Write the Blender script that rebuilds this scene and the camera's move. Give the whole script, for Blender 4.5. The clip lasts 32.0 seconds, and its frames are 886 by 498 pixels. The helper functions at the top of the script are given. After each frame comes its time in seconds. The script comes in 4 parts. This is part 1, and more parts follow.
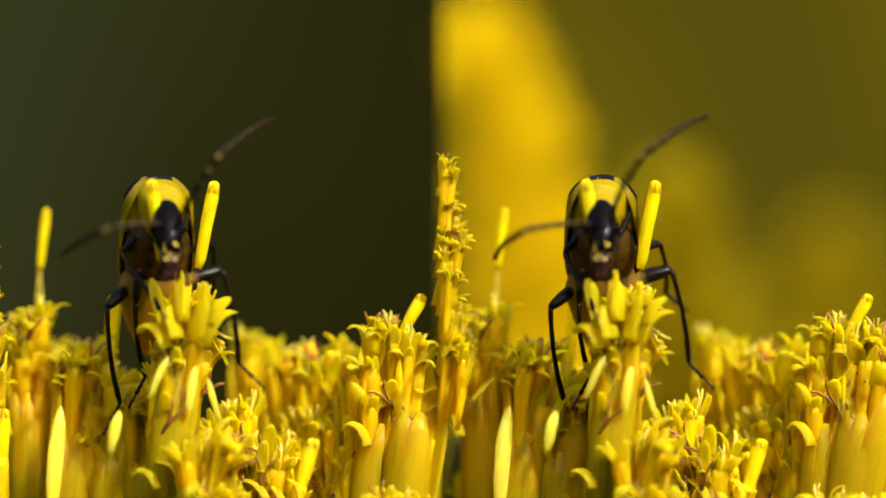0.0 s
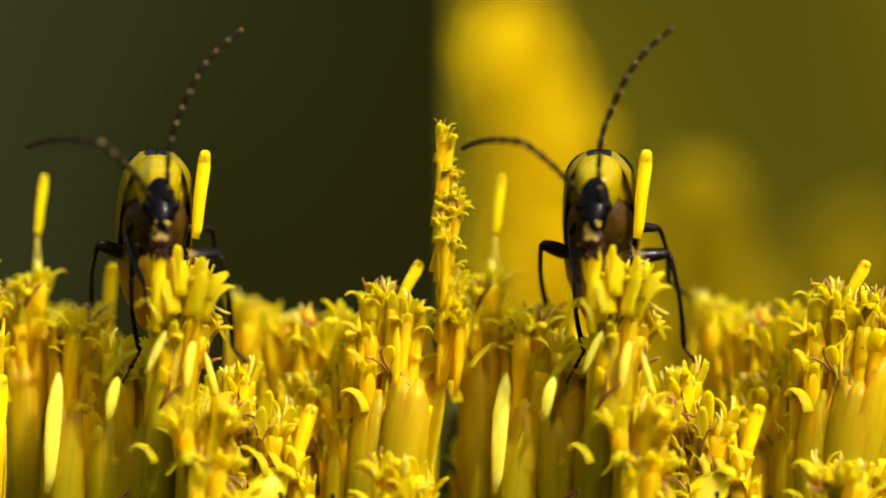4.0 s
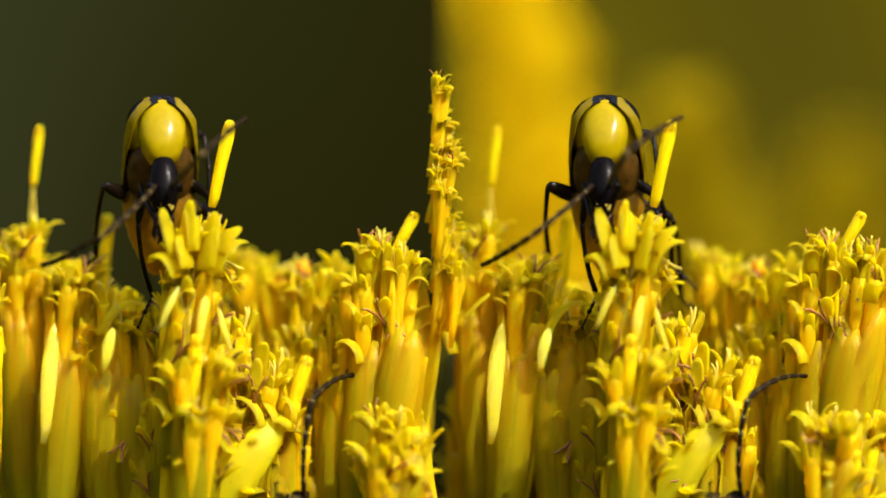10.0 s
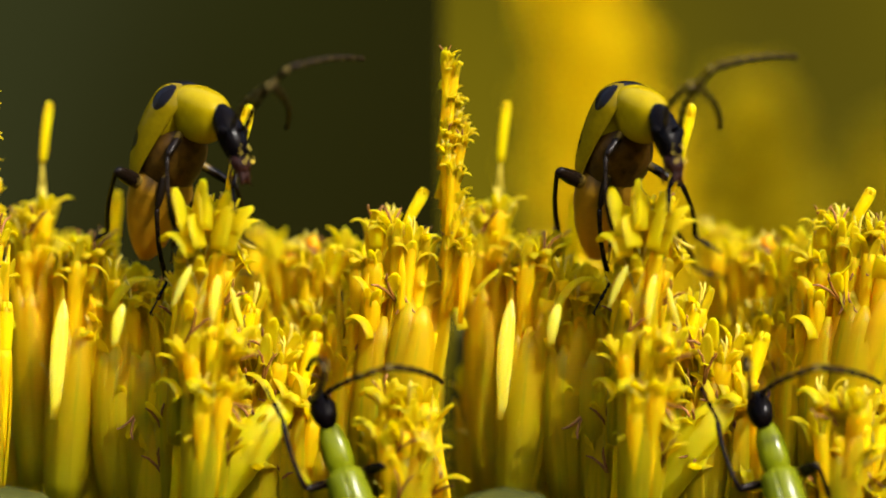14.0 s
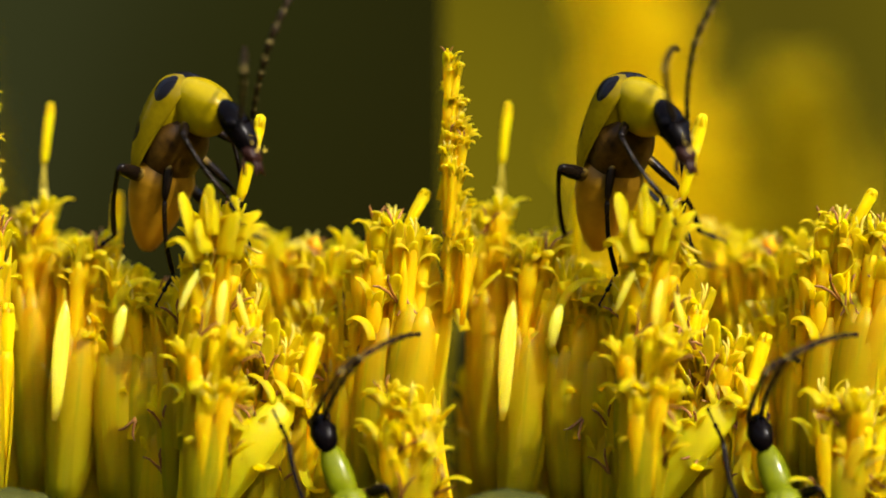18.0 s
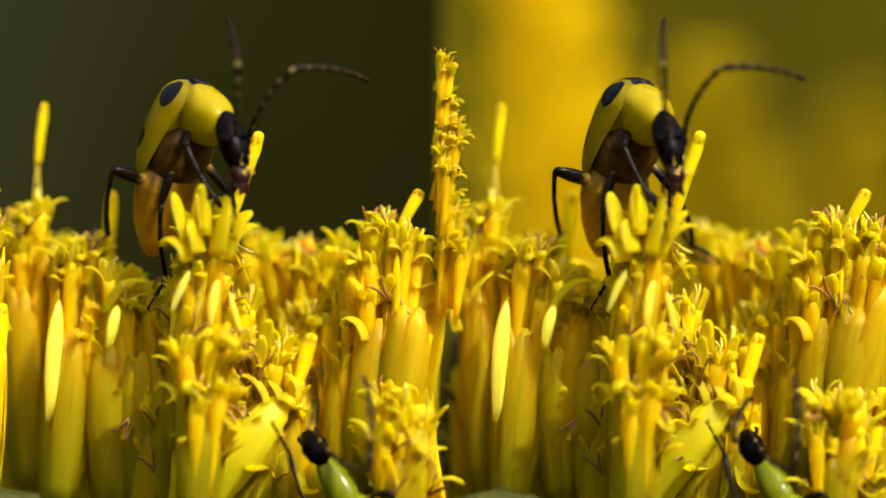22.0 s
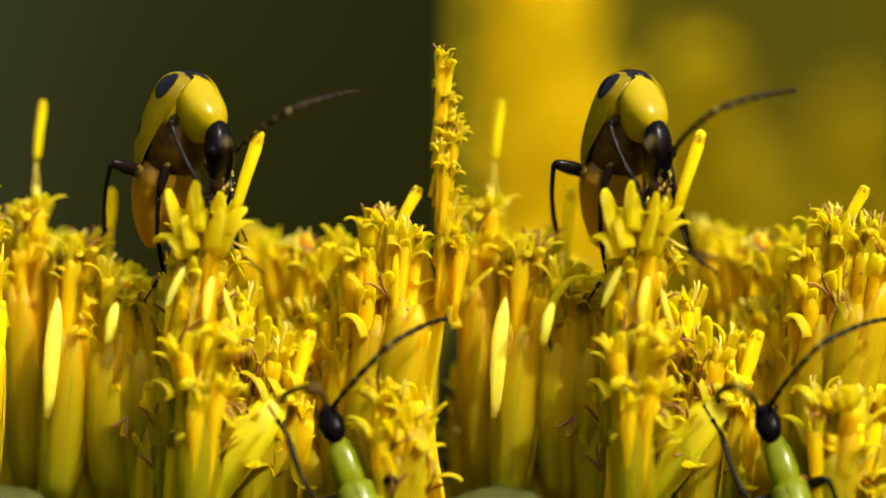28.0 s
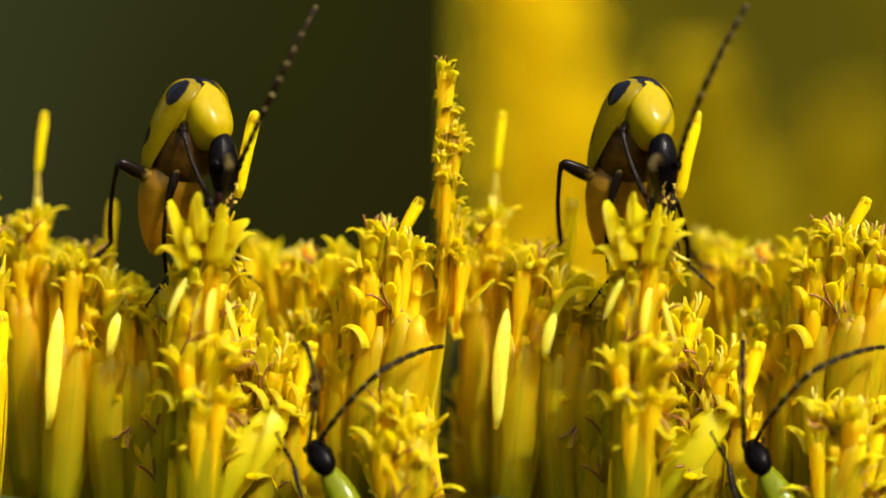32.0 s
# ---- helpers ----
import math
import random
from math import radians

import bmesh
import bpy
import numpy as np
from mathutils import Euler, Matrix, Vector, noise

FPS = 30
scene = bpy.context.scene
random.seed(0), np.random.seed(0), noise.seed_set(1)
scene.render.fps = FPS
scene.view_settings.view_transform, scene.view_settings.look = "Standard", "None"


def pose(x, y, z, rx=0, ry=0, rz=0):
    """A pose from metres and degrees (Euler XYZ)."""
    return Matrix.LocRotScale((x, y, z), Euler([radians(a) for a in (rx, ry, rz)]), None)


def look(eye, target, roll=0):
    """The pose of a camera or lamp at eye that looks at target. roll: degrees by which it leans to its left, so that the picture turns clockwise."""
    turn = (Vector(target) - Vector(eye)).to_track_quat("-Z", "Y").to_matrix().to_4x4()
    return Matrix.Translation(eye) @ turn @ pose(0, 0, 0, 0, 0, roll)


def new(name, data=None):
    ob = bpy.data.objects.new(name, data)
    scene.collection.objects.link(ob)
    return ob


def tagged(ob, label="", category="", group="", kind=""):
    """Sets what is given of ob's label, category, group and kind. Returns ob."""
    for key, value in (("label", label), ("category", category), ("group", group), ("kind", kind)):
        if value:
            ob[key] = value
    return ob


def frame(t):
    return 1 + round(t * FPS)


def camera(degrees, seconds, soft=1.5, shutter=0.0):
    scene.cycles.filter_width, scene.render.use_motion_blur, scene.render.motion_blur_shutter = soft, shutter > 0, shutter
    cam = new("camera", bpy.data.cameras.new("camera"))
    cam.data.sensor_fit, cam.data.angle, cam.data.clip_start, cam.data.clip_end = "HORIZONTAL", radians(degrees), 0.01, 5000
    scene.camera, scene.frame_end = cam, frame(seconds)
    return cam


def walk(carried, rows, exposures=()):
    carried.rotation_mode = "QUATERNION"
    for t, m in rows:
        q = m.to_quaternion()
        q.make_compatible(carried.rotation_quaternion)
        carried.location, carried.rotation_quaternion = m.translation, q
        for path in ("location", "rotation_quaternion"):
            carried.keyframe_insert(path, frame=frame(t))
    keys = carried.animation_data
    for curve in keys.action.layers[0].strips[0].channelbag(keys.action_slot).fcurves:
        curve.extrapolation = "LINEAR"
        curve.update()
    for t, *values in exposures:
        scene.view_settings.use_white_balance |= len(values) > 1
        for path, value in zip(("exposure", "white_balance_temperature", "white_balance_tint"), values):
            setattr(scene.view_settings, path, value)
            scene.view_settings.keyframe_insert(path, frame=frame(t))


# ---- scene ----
# Two set-ups side by side: the same yellow flowers and beetles twice, as a stereo pair shows them.
K = 1 / 60000            # one unit of the plan in metres
FOV = 12.0
D = 784 * K / math.tan(radians(FOV / 2))   # from the lens to the flowers
STEREO = radians(8)      # turn between the two views
LEFT, RIGHT = 0, 1

# sway of the flowers in the wind and drift of the aim: seconds, sideways, up and down (plan units)
DRIFT = [(0, 537, 593), (.5, 533, 577), (1, 530, 590), (1.5, 534, 580), (2, 530, 560), (2.5, 534, 559), (3, 525, 556), (3.5, 528, 564),
         (4, 533, 533), (4.5, 534, 524), (5.5, 535, 540), (6.5, 536, 528), (7, 536, 485), (7.5, 533, 478), (8, 534, 492), (8.5, 534, 479), (9, 533, 478),
         (9.5, 531, 470), (10, 525, 447), (10.5, 527, 452), (11, 525, 444), (11.5, 525, 432), (12, 531, 423), (12.5, 536, 433), (13, 539, 418),
         (13.5, 544, 420), (14, 542, 404), (14.5, 544, 412), (15.5, 540, 398), (16.5, 534, 387), (17, 542, 413), (17.5, 542, 415), (18, 545, 406),
         (18.5, 550, 444), (19, 551, 433), (19.5, 548, 413), (20, 550, 447), (20.5, 542, 412), (21, 536, 404), (21.5, 531, 410), (22, 533, 407),
         (22.5, 531, 407), (23, 531, 410), (23.5, 531, 413), (24, 531, 403), (24.5, 531, 404), (25, 533, 395), (25.5, 534, 401), (26.5, 536, 412),
         (27.5, 537, 418), (28, 531, 401), (28.5, 528, 401), (29, 525, 397), (29.5, 525, 384), (30, 528, 398), (30.5, 531, 401), (31, 531, 410),
         (31.5, 534, 418), (32, 534, 421)]
TIMES = [r[0] for r in DRIFT]


def track(rows, t):
    """Values of rows (t, a, b, ...) at t, straight between the rows."""
    if t <= rows[0][0]:
        return list(rows[0][1:])
    for a, b in zip(rows, rows[1:]):
        if t <= b[0]:
            f = (t - a[0]) / (b[0] - a[0])
            return [u + (v - u) * f for u, v in zip(a[1:], b[1:])]
    return list(rows[-1][1:])


def drift(t):
    x, y = track(DRIFT, t)
    return x - 539, y - 418


cam = camera(FOV, 32.0, soft=1.65)
cam.data.dof.use_dof = True
cam.data.dof.focus_distance = D
cam.data.dof.aperture_fstop = 20
EYE = (0, -D, 0)
walk(cam, [(t, look(EYE, (0, 0, drift(t)[1] * K))) for t in TIMES])
scene.view_settings.exposure = 1.6

# ---- light: clear sun from the upper right, blue sky ----
world = bpy.data.worlds.new("sky")
scene.world = world
world.use_nodes = True
wn = world.node_tree
sky = wn.nodes.new("ShaderNodeTexSky")
sky.sky_type, sky.sun_disc, sky.dust_density = "NISHITA", False, 4.0
SUN = Vector((0.47, -0.56, 0.69)).normalized()
sky.sun_elevation = math.asin(SUN.z)
sky.sun_rotation = math.atan2(SUN.x, SUN.y)
wn.links.new(sky.outputs[0], wn.nodes["Background"].inputs[0])
wn.nodes["Background"].inputs[1].default_value = 0.15
sun = new("sun", bpy.data.lights.new("sun", "SUN"))
sun.data.energy, sun.data.angle, sun.data.color = 2.0, radians(0.5), (1, 0.96, 0.88)
sun.matrix_world = look(SUN, (0, 0, 0))


# ---- materials ----
class Nodes:
    """A material under construction."""

    def __init__(self, name):
        self.mat = bpy.data.materials.new(name)
        self.mat.use_nodes = True
        self.t = self.mat.node_tree
        self.bsdf = self.t.nodes["Principled BSDF"]
        self.out = self.t.nodes["Material Output"]

    def node(self, kind, **values):
        n = self.t.nodes.new(kind)
        for key, v in values.items():
            n.inputs[key].default_value = v
        return n

    def link(self, a, b):
        self.t.links.new(a, b)

    def coords(self, scale=(1, 1, 1), kind="Object"):
        c, m = self.t.nodes.new("ShaderNodeTexCoord"), self.t.nodes.new("ShaderNodeMapping")
        m.inputs["Scale"].default_value = scale
        self.link(c.outputs[kind], m.inputs[0])
        return m.outputs[0]

    def noise(self, vec, scale, detail=3.0, rough=0.6):
        n = self.node("ShaderNodeTexNoise", Scale=scale, Detail=detail, Roughness=rough)
        self.link(vec, n.inputs["Vector"])
        return n.outputs["Fac"]

    def ramp(self, fac, stops):
        r = self.t.nodes.new("ShaderNodeValToRGB")
        el = r.color_ramp.elements
        while len(el) < len(stops):
            el.new(0.5)
        for e, (p, c) in zip(el, stops):
            e.position, e.color = p, (*c, 1)
        self.link(fac, r.inputs[0])
        return r.outputs[0]

    def mix(self, fac, a, b, mode="MIX"):
        m = self.t.nodes.new("ShaderNodeMix")
        m.data_type, m.blend_type = "RGBA", mode
        for sock, v in ((m.inputs[0], fac), (m.inputs[6], a), (m.inputs[7], b)):
            if isinstance(v, (int, float)):
                sock.default_value = v
            elif isinstance(v, tuple):
                sock.default_value = (*v, 1)
            else:
                self.link(v, sock)
        return m.outputs[2]

    def math(self, op, a, b=0.0, c=0.0):
        m = self.t.nodes.new("ShaderNodeMath")
        m.operation = op
        for sock, v in zip(m.inputs, (a, b, c)):
            if isinstance(v, (int, float)):
                sock.default_value = v
            else:
                self.link(v, sock)
        return m.outputs[0]

    def colour(self, c):
        if isinstance(c, tuple):
            self.bsdf.inputs["Base Color"].default_value = (*c, 1)
        else:
            self.link(c, self.bsdf.inputs["Base Color"])

    def bump(self, height, strength=0.3, distance=2 * K):
        b = self.node("ShaderNodeBump", Strength=strength, Distance=distance)
        self.link(height, b.inputs["Height"])
        self.link(b.outputs[0], self.bsdf.inputs["Normal"])

    def set(self, rough=0.5, spec=0.5, metal=0.0, coat=0.0):
        i = self.bsdf.inputs
        i["Roughness"].default_value, i["Specular IOR Level"].default_value = rough, spec
        i["Metallic"].default_value, i["Coat Weight"].default_value = metal, coat
        i["Coat Roughness"].default_value = 0.08
        return self

    def flesh(self, depth):
        """Light spreads inside, as in plant tissue."""
        i = self.bsdf.inputs
        i["Subsurface Weight"].default_value, i["Subsurface Scale"].default_value = 1.0, depth * K
        i["Subsurface Radius"].default_value = (1.0, 0.8, 0.12)

    def translucent(self, colour, amount):
        """Lets light through, as petals do."""
        tr, mx = self.t.nodes.new("ShaderNodeBsdfTranslucent"), self.t.nodes.new("ShaderNodeMixShader")
        if isinstance(colour, tuple):
            tr.inputs[0].default_value = (*colour, 1)
        else:
            self.link(colour, tr.inputs[0])
        mx.inputs[0].default_value = amount
        self.link(self.bsdf.outputs[0], mx.inputs[1])
        self.link(tr.outputs[0], mx.inputs[2])
        self.link(mx.outputs[0], self.out.inputs[0])


def random_of(m):
    return m.t.nodes.new("ShaderNodeObjectInfo").outputs["Random"]


def petal_material(name, a, b, through_light, rough=0.55):
    m = Nodes(name)
    streak = m.noise(m.coords((0.35 / K, 0.025 / K, 0.35 / K)), 0.5, 4)
    blotch = m.noise(m.coords((1 / K, 1 / K, 1 / K)), 0.02, 2)
    c = m.ramp(streak, [(0.3, a), (0.7, b)])
    c = m.mix(m.math("MULTIPLY", blotch, 0.5), c, (a[0], a[1] * 0.90, a[2]))
    c = m.mix(m.math("MULTIPLY", random_of(m), 0.35), c, (a[0], a[1] * 0.90, a[2] * 0.6))
    m.colour(c)
    m.set(rough, 0.15)
    m.bump(streak, 0.5, 1.5 * K)
    m.flesh(30)
    m.translucent(c, through_light)
    return m.mat


PETAL = petal_material("yellow_petal", (0.78, 0.64, 0.002), (0.83, 0.73, 0.006), 0.56)
TUBE = petal_material("corolla_tube", (0.89, 0.635, 0.002), (0.93, 0.725, 0.004), 0.6)
BUD = petal_material("yellow_bud", (0.89, 0.72, 0.003), (0.94, 0.80, 0.008), 0.5, 0.35)
# paler yellow: the sun's highlight on a petal is put into the colour
HIGHLIGHT = petal_material("highlight_petal", (0.88, 0.79, 0.05), (0.92, 0.86, 0.16), 0.45, 0.2)
ORANGE = petal_material("orange_bud", (0.82, 0.42, 0.01), (0.88, 0.54, 0.02), 0.4)


def bract_material(name, light, edge, dark):
    m = Nodes(name)
    pos = m.coords((1 / K, 1 / K, 1 / K))
    sep = m.t.nodes.new("ShaderNodeSeparateXYZ")
    m.link(pos, sep.inputs[0])
    streak = m.noise(m.coords((0.5 / K, 0.02 / K, 0.5 / K)), 0.4, 4)
    across = m.math("ADD", m.math("ABSOLUTE", sep.outputs[0]), m.math("MULTIPLY", m.math("SUBTRACT", streak, 0.5), 6.0))
    rib = m.math("SUBTRACT", 1.0, m.math("SMOOTH_MIN", m.math("DIVIDE", across, 5.0), 1.0, 0.2))
    along = m.ramp(m.math("DIVIDE", sep.outputs[1], 330.0), [(0.05, dark), (0.62, light), (0.98, edge)])
    patch = m.ramp(m.noise(m.coords((0.02 / K, 0.008 / K, 0.02 / K)), 1.0, 1), [(0.42, (0, 0, 0)), (0.6, (1, 1, 1))])
    c = m.mix(m.math("MULTIPLY", rib, m.math("MULTIPLY", patch, 0.75)), along, dark)
    c = m.mix(m.math("MULTIPLY", random_of(m), 0.6), c, edge)
    m.colour(c)
    m.set(0.42, 0.22)
    m.flesh(40)
    m.bump(streak, 0.4, 2 * K)
    m.translucent(c, 0.55)
    return m.mat


BRACT = bract_material("bract_green_gold", (0.80, 0.60, 0.003), (0.93, 0.69, 0.003), (0.52, 0.48, 0.005))
STEM = bract_material("stem_green", (0.76, 0.68, 0.008), (0.84, 0.72, 0.008), (0.60, 0.58, 0.010))


def simple(name, a, b, scale, rough, spec=0.5, coat=0.0, bump=0.2, through_light=0.0):
    m = Nodes(name)
    n = m.noise(m.coords((1 / K, 1 / K, 1 / K)), scale, 4)
    c = m.ramp(n, [(0.3, a), (0.72, b)])
    m.colour(c)
    m.set(rough, spec, 0, coat)
    m.bump(n, bump, 2 * K)
    if through_light:
        m.translucent(c, through_light)
    return m.mat


ANTHER = simple("brown_anther", (0.15, 0.05, 0.002), (0.30, 0.12, 0.004), 0.2, 0.6)
FILAMENT = simple("pale_filament", (0.62, 0.5, 0.03), (0.8, 0.68, 0.1), 0.1, 0.45, through_light=0.4)
BLACK = simple("black_cuticle", (0.0015, 0.001, 0.001), (0.003, 0.002, 0.002), 0.12, 0.12, 0.045, 0.0, 0.3)
LEGDARK = simple("dark_leg", (0.002, 0.0012, 0.0006), (0.010, 0.005, 0.002), 0.2, 0.26, 0.10, 0.0, 0.5)
MOUTH = simple("mouth_brown", (0.006, 0.002, 0.002), (0.03, 0.009, 0.004), 0.25, 0.28, 0.08, 0.0, 0.5)
POLLEN = simple("pollen", (0.75, 0.5, 0.02), (0.9, 0.7, 0.1), 0.4, 0.7)
STERNUM = simple("dark_sternum", (0.014, 0.006, 0.001), (0.065, 0.032, 0.003), 0.05, 0.4, 0.10, 0.0, 0.5)


def belly_material():
    """Brown where it meets the thorax, orange-tan towards the tip."""
    m = Nodes("orange_belly")
    pos = m.coords((1 / K, 1 / K, 1 / K))
    sep = m.t.nodes.new("ShaderNodeSeparateXYZ")
    m.link(pos, sep.inputs[0])
    n = m.noise(pos, 0.05, 4)
    f = m.math("ADD", m.math("DIVIDE", sep.outputs[1], -306.0), m.math("MULTIPLY", m.math("SUBTRACT", n, 0.5), 0.22))
    c = m.ramp(f, [(0.42, (0.06, 0.03, 0.002)), (0.60, (0.22, 0.11, 0.003)), (0.85, (0.40, 0.19, 0.004))])
    m.colour(c)
    m.set(0.38, 0.2)
    m.bump(n, 0.3, 2 * K)
    m.translucent(c, 0.15)
    return m.mat


BELLY = belly_material()
LEAF = simple("green_leaf", (0.035, 0.038, 0.006), (0.06, 0.062, 0.010), 0.03, 0.6, 0.1, 0, 0.4, 0.2)


def shell_material(name, a, b, spots, flank=(), gloss=0.12):
    """Glossy wing case; spots are (x, y, half width, half length) of black marks on it."""
    m = Nodes(name)
    pos = m.coords((1 / K, 1 / K, 1 / K))
    n = m.noise(pos, 0.05, 4)
    c = m.ramp(n, [(0.3, a), (0.75, b)])
    sep = m.t.nodes.new("ShaderNodeSeparateXYZ")
    m.link(pos, sep.inputs[0])
    ax = m.math("ABSOLUTE", sep.outputs[0])
    wob = m.math("MULTIPLY", m.math("SUBTRACT", m.noise(pos, 0.09, 2), 0.5), 0.5)
    for x, y, rx, ry in spots:
        u = m.math("DIVIDE", m.math("SUBTRACT", ax, x), rx)
        v = m.math("DIVIDE", m.math("SUBTRACT", sep.outputs[1], y), ry)
        r = m.math("ADD", m.math("ADD", m.math("MULTIPLY", u, u), m.math("MULTIPLY", v, v)), wob)
        c = m.mix(m.ramp(r, [(0.86, (1, 1, 1)), (1.0, (0, 0, 0))]), c, (0.006, 0.005, 0.006))
    for y, z, ry, rz in flank:
        u = m.math("DIVIDE", m.math("SUBTRACT", sep.outputs[2], z), rz)
        v = m.math("DIVIDE", m.math("SUBTRACT", sep.outputs[1], y), ry)
        r = m.math("ADD", m.math("ADD", m.math("MULTIPLY", u, u), m.math("MULTIPLY", v, v)), wob)
        r = m.math("ADD", r, m.math("LESS_THAN", ax, 32.0))
        c = m.mix(m.ramp(r, [(0.86, (1, 1, 1)), (1.0, (0, 0, 0))]), c, (0.006, 0.005, 0.006))
    m.colour(c)
    m.set(0.15, gloss, 0, 0.0)
    m.bump(m.noise(pos, 0.35, 2), 0.12, 1.5 * K)
    m.translucent(c, 0.22)
    return m.mat


SPOTS = [(6, -4, 24, 32), (24, -112, 14, 22), (24, -205, 15, 24)]
FLANK = [(-10, -2, 25, 20), (-108, 12, 20, 14), (-190, -6, 20, 12)]
ELYTRA = shell_material("yellow_wing_case", (0.15, 0.107, 0.001), (0.22, 0.156, 0.002), SPOTS, FLANK)
ELYTRA_G = shell_material("green_wing_case", (0.11, 0.135, 0.003), (0.16, 0.18, 0.006), SPOTS[1:], FLANK[1:], 0.16)
PRONOTUM = shell_material("yellow_pronotum", (0.27, 0.198, 0.001), (0.36, 0.265, 0.002), [])
PRONOTUM_G = shell_material("green_pronotum", (0.12, 0.14, 0.002), (0.17, 0.19, 0.004), [], (), 0.18)


# ---- mesh helpers; all measures in plan units ----
def mesh_of(name, bm, material, smooth=True):
    me = bpy.data.meshes.new(name)
    bmesh.ops.recalc_face_normals(bm, faces=bm.faces)
    bmesh.ops.scale(bm, vec=(K, K, K), verts=bm.verts)
    bm.to_mesh(me)
    bm.free()
    for p in me.polygons:
        p.use_smooth = smooth
    me.materials.append(material)
    return me


def part(name, data, parent, m=None, label="", material=None):
    """One mesh object under a thing or a part; m is its pose in plan units."""
    if isinstance(data, bmesh.types.BMesh):
        data = mesh_of(name, data, material)
    ob = new(name, data)
    ob.parent = parent
    if m is not None:
        ob.matrix_basis = metric(m)
    if label:
        ob["label"] = label
    return ob


def metric(m):
    m = m.copy()
    m.translation = m.translation * K
    return m


def frame_along(p, d, z):
    """Pose at p with local y along d and local z near z."""
    y = Vector(d).normalized()
    x = y.cross(Vector(z))
    x = x.normalized() if x.length > 1e-6 else y.orthogonal().normalized()
    z = x.cross(y)
    m = Matrix((x, y, z)).transposed().to_4x4()
    m.translation = p
    return m


def tube(bm, points, radii, sides=8, flat=1.0, up=(0, 0, 1)):
    """A closed round rod through the points; flat squeezes it across up."""
    pts = [Vector(p) for p in points]
    rings = []
    for i, p in enumerate(pts):
        d = (pts[min(i + 1, len(pts) - 1)] - pts[max(i - 1, 0)])
        m = frame_along(p, d, up)
        x, z = m.col[0].to_3d(), m.col[2].to_3d()
        r = radii[i]
        rings.append([bm.verts.new(p + x * (r * math.cos(a)) + z * (r * flat * math.sin(a)))
                      for a in (2 * math.pi * j / sides for j in range(sides))])
    for a, b in zip(rings, rings[1:]):
        for j in range(sides):
            bm.faces.new((a[j], a[(j + 1) % sides], b[(j + 1) % sides], b[j]))
    bm.faces.new(rings[0][::-1])
    bm.faces.new(rings[-1])
    return bm


def blob(bm, c, r, power=1.0, nu=24, nv=14, top=None, bend=None):
    """An egg of half sizes r; power under 1 makes it boxier; top is the half height of its upper side."""
    def s(v):
        return math.copysign(abs(v) ** power, v)
    rows = []
    for i in range(nv + 1):
        ph = math.pi * i / nv
        ring = []
        n = 1 if i in (0, nv) else nu
        for j in range(n):
            th = 2 * math.pi * j / nu
            v = Vector((s(math.sin(ph)) * s(math.cos(th)), -s(math.cos(ph)), s(math.sin(ph)) * s(math.sin(th))))
            p = Vector((v.x * r[0], v.y * r[1], v.z * (top if top and v.z > 0 else r[2])))
            if bend:
                p = bend(p)
            ring.append(bm.verts.new(Vector(c) + p))
        rows.append(ring)
    for a, b in zip(rows, rows[1:]):
        for j in range(nu):
            k = (j + 1) % nu
            if len(a) == 1:
                bm.faces.new((a[0], b[k], b[j]))
            elif len(b) == 1:
                bm.faces.new((a[j], a[k], b[0]))
            else:
                bm.faces.new((a[j], a[k], b[k], b[j]))
    return bm


def strip(bm, path, widths, thick, cup=0.0, ups=None):
    """A leaf-like strip along path (points in the y-z plane), with thickness and a hollowed face."""
    top, bot = [], []
    n = len(path)
    for i, (y, z) in enumerate(path):
        y0, z0 = path[max(i - 1, 0)]
        y1, z1 = path[min(i + 1, n - 1)]
        t = Vector((y1 - y0, z1 - z0)).normalized()
        nrm = Vector((-t.y, t.x))
        a, b = [], []
        for u in (-1, -0.5, 0, 0.5, 1):
            off = cup * widths[i] * (u * u - 0.3)
            th = thick * (1 - 0.75 * u * u)
            for lst, o in ((a, off + th / 2), (b, off - th / 2)):
                lst.append(bm.verts.new((u * widths[i], y + nrm.x * o, z + nrm.y * o)))
        top.append(a), bot.append(b)
    for i in range(n - 1):
        for j in range(4):
            bm.faces.new((top[i][j], top[i][j + 1], top[i + 1][j + 1], top[i + 1][j]))
            bm.faces.new((bot[i][j + 1], bot[i][j], bot[i + 1][j], bot[i + 1][j + 1]))
        bm.faces.new((top[i][0], top[i + 1][0], bot[i + 1][0], bot[i][0]))
        bm.faces.new((top[i + 1][4], top[i][4], bot[i][4], bot[i + 1][4]))
    for i in (0, n - 1):
        for j in range(4):
            f = (top[i][j], bot[i][j], bot[i][j + 1], top[i][j + 1])
            bm.faces.new(f if i == 0 else f[::-1])
    return bm


def spot(px, py, depth, side):
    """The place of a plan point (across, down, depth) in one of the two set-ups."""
    y = depth * K
    if side == RIGHT:
        px = px + 784 + depth * math.tan(STEREO)
    f = (D + y) / D
    return Vector(((px - 784) * K * f, y, (441 - py) * K * f))


def facing(px, side):
    """Turn that shows a thing straight on at that place of its set-up."""
    x = px - 784 if side == LEFT else px
    turn = -math.atan(x * K / D) - (STEREO if side == RIGHT else 0)
    return Matrix.Rotation(turn, 4, "Z")


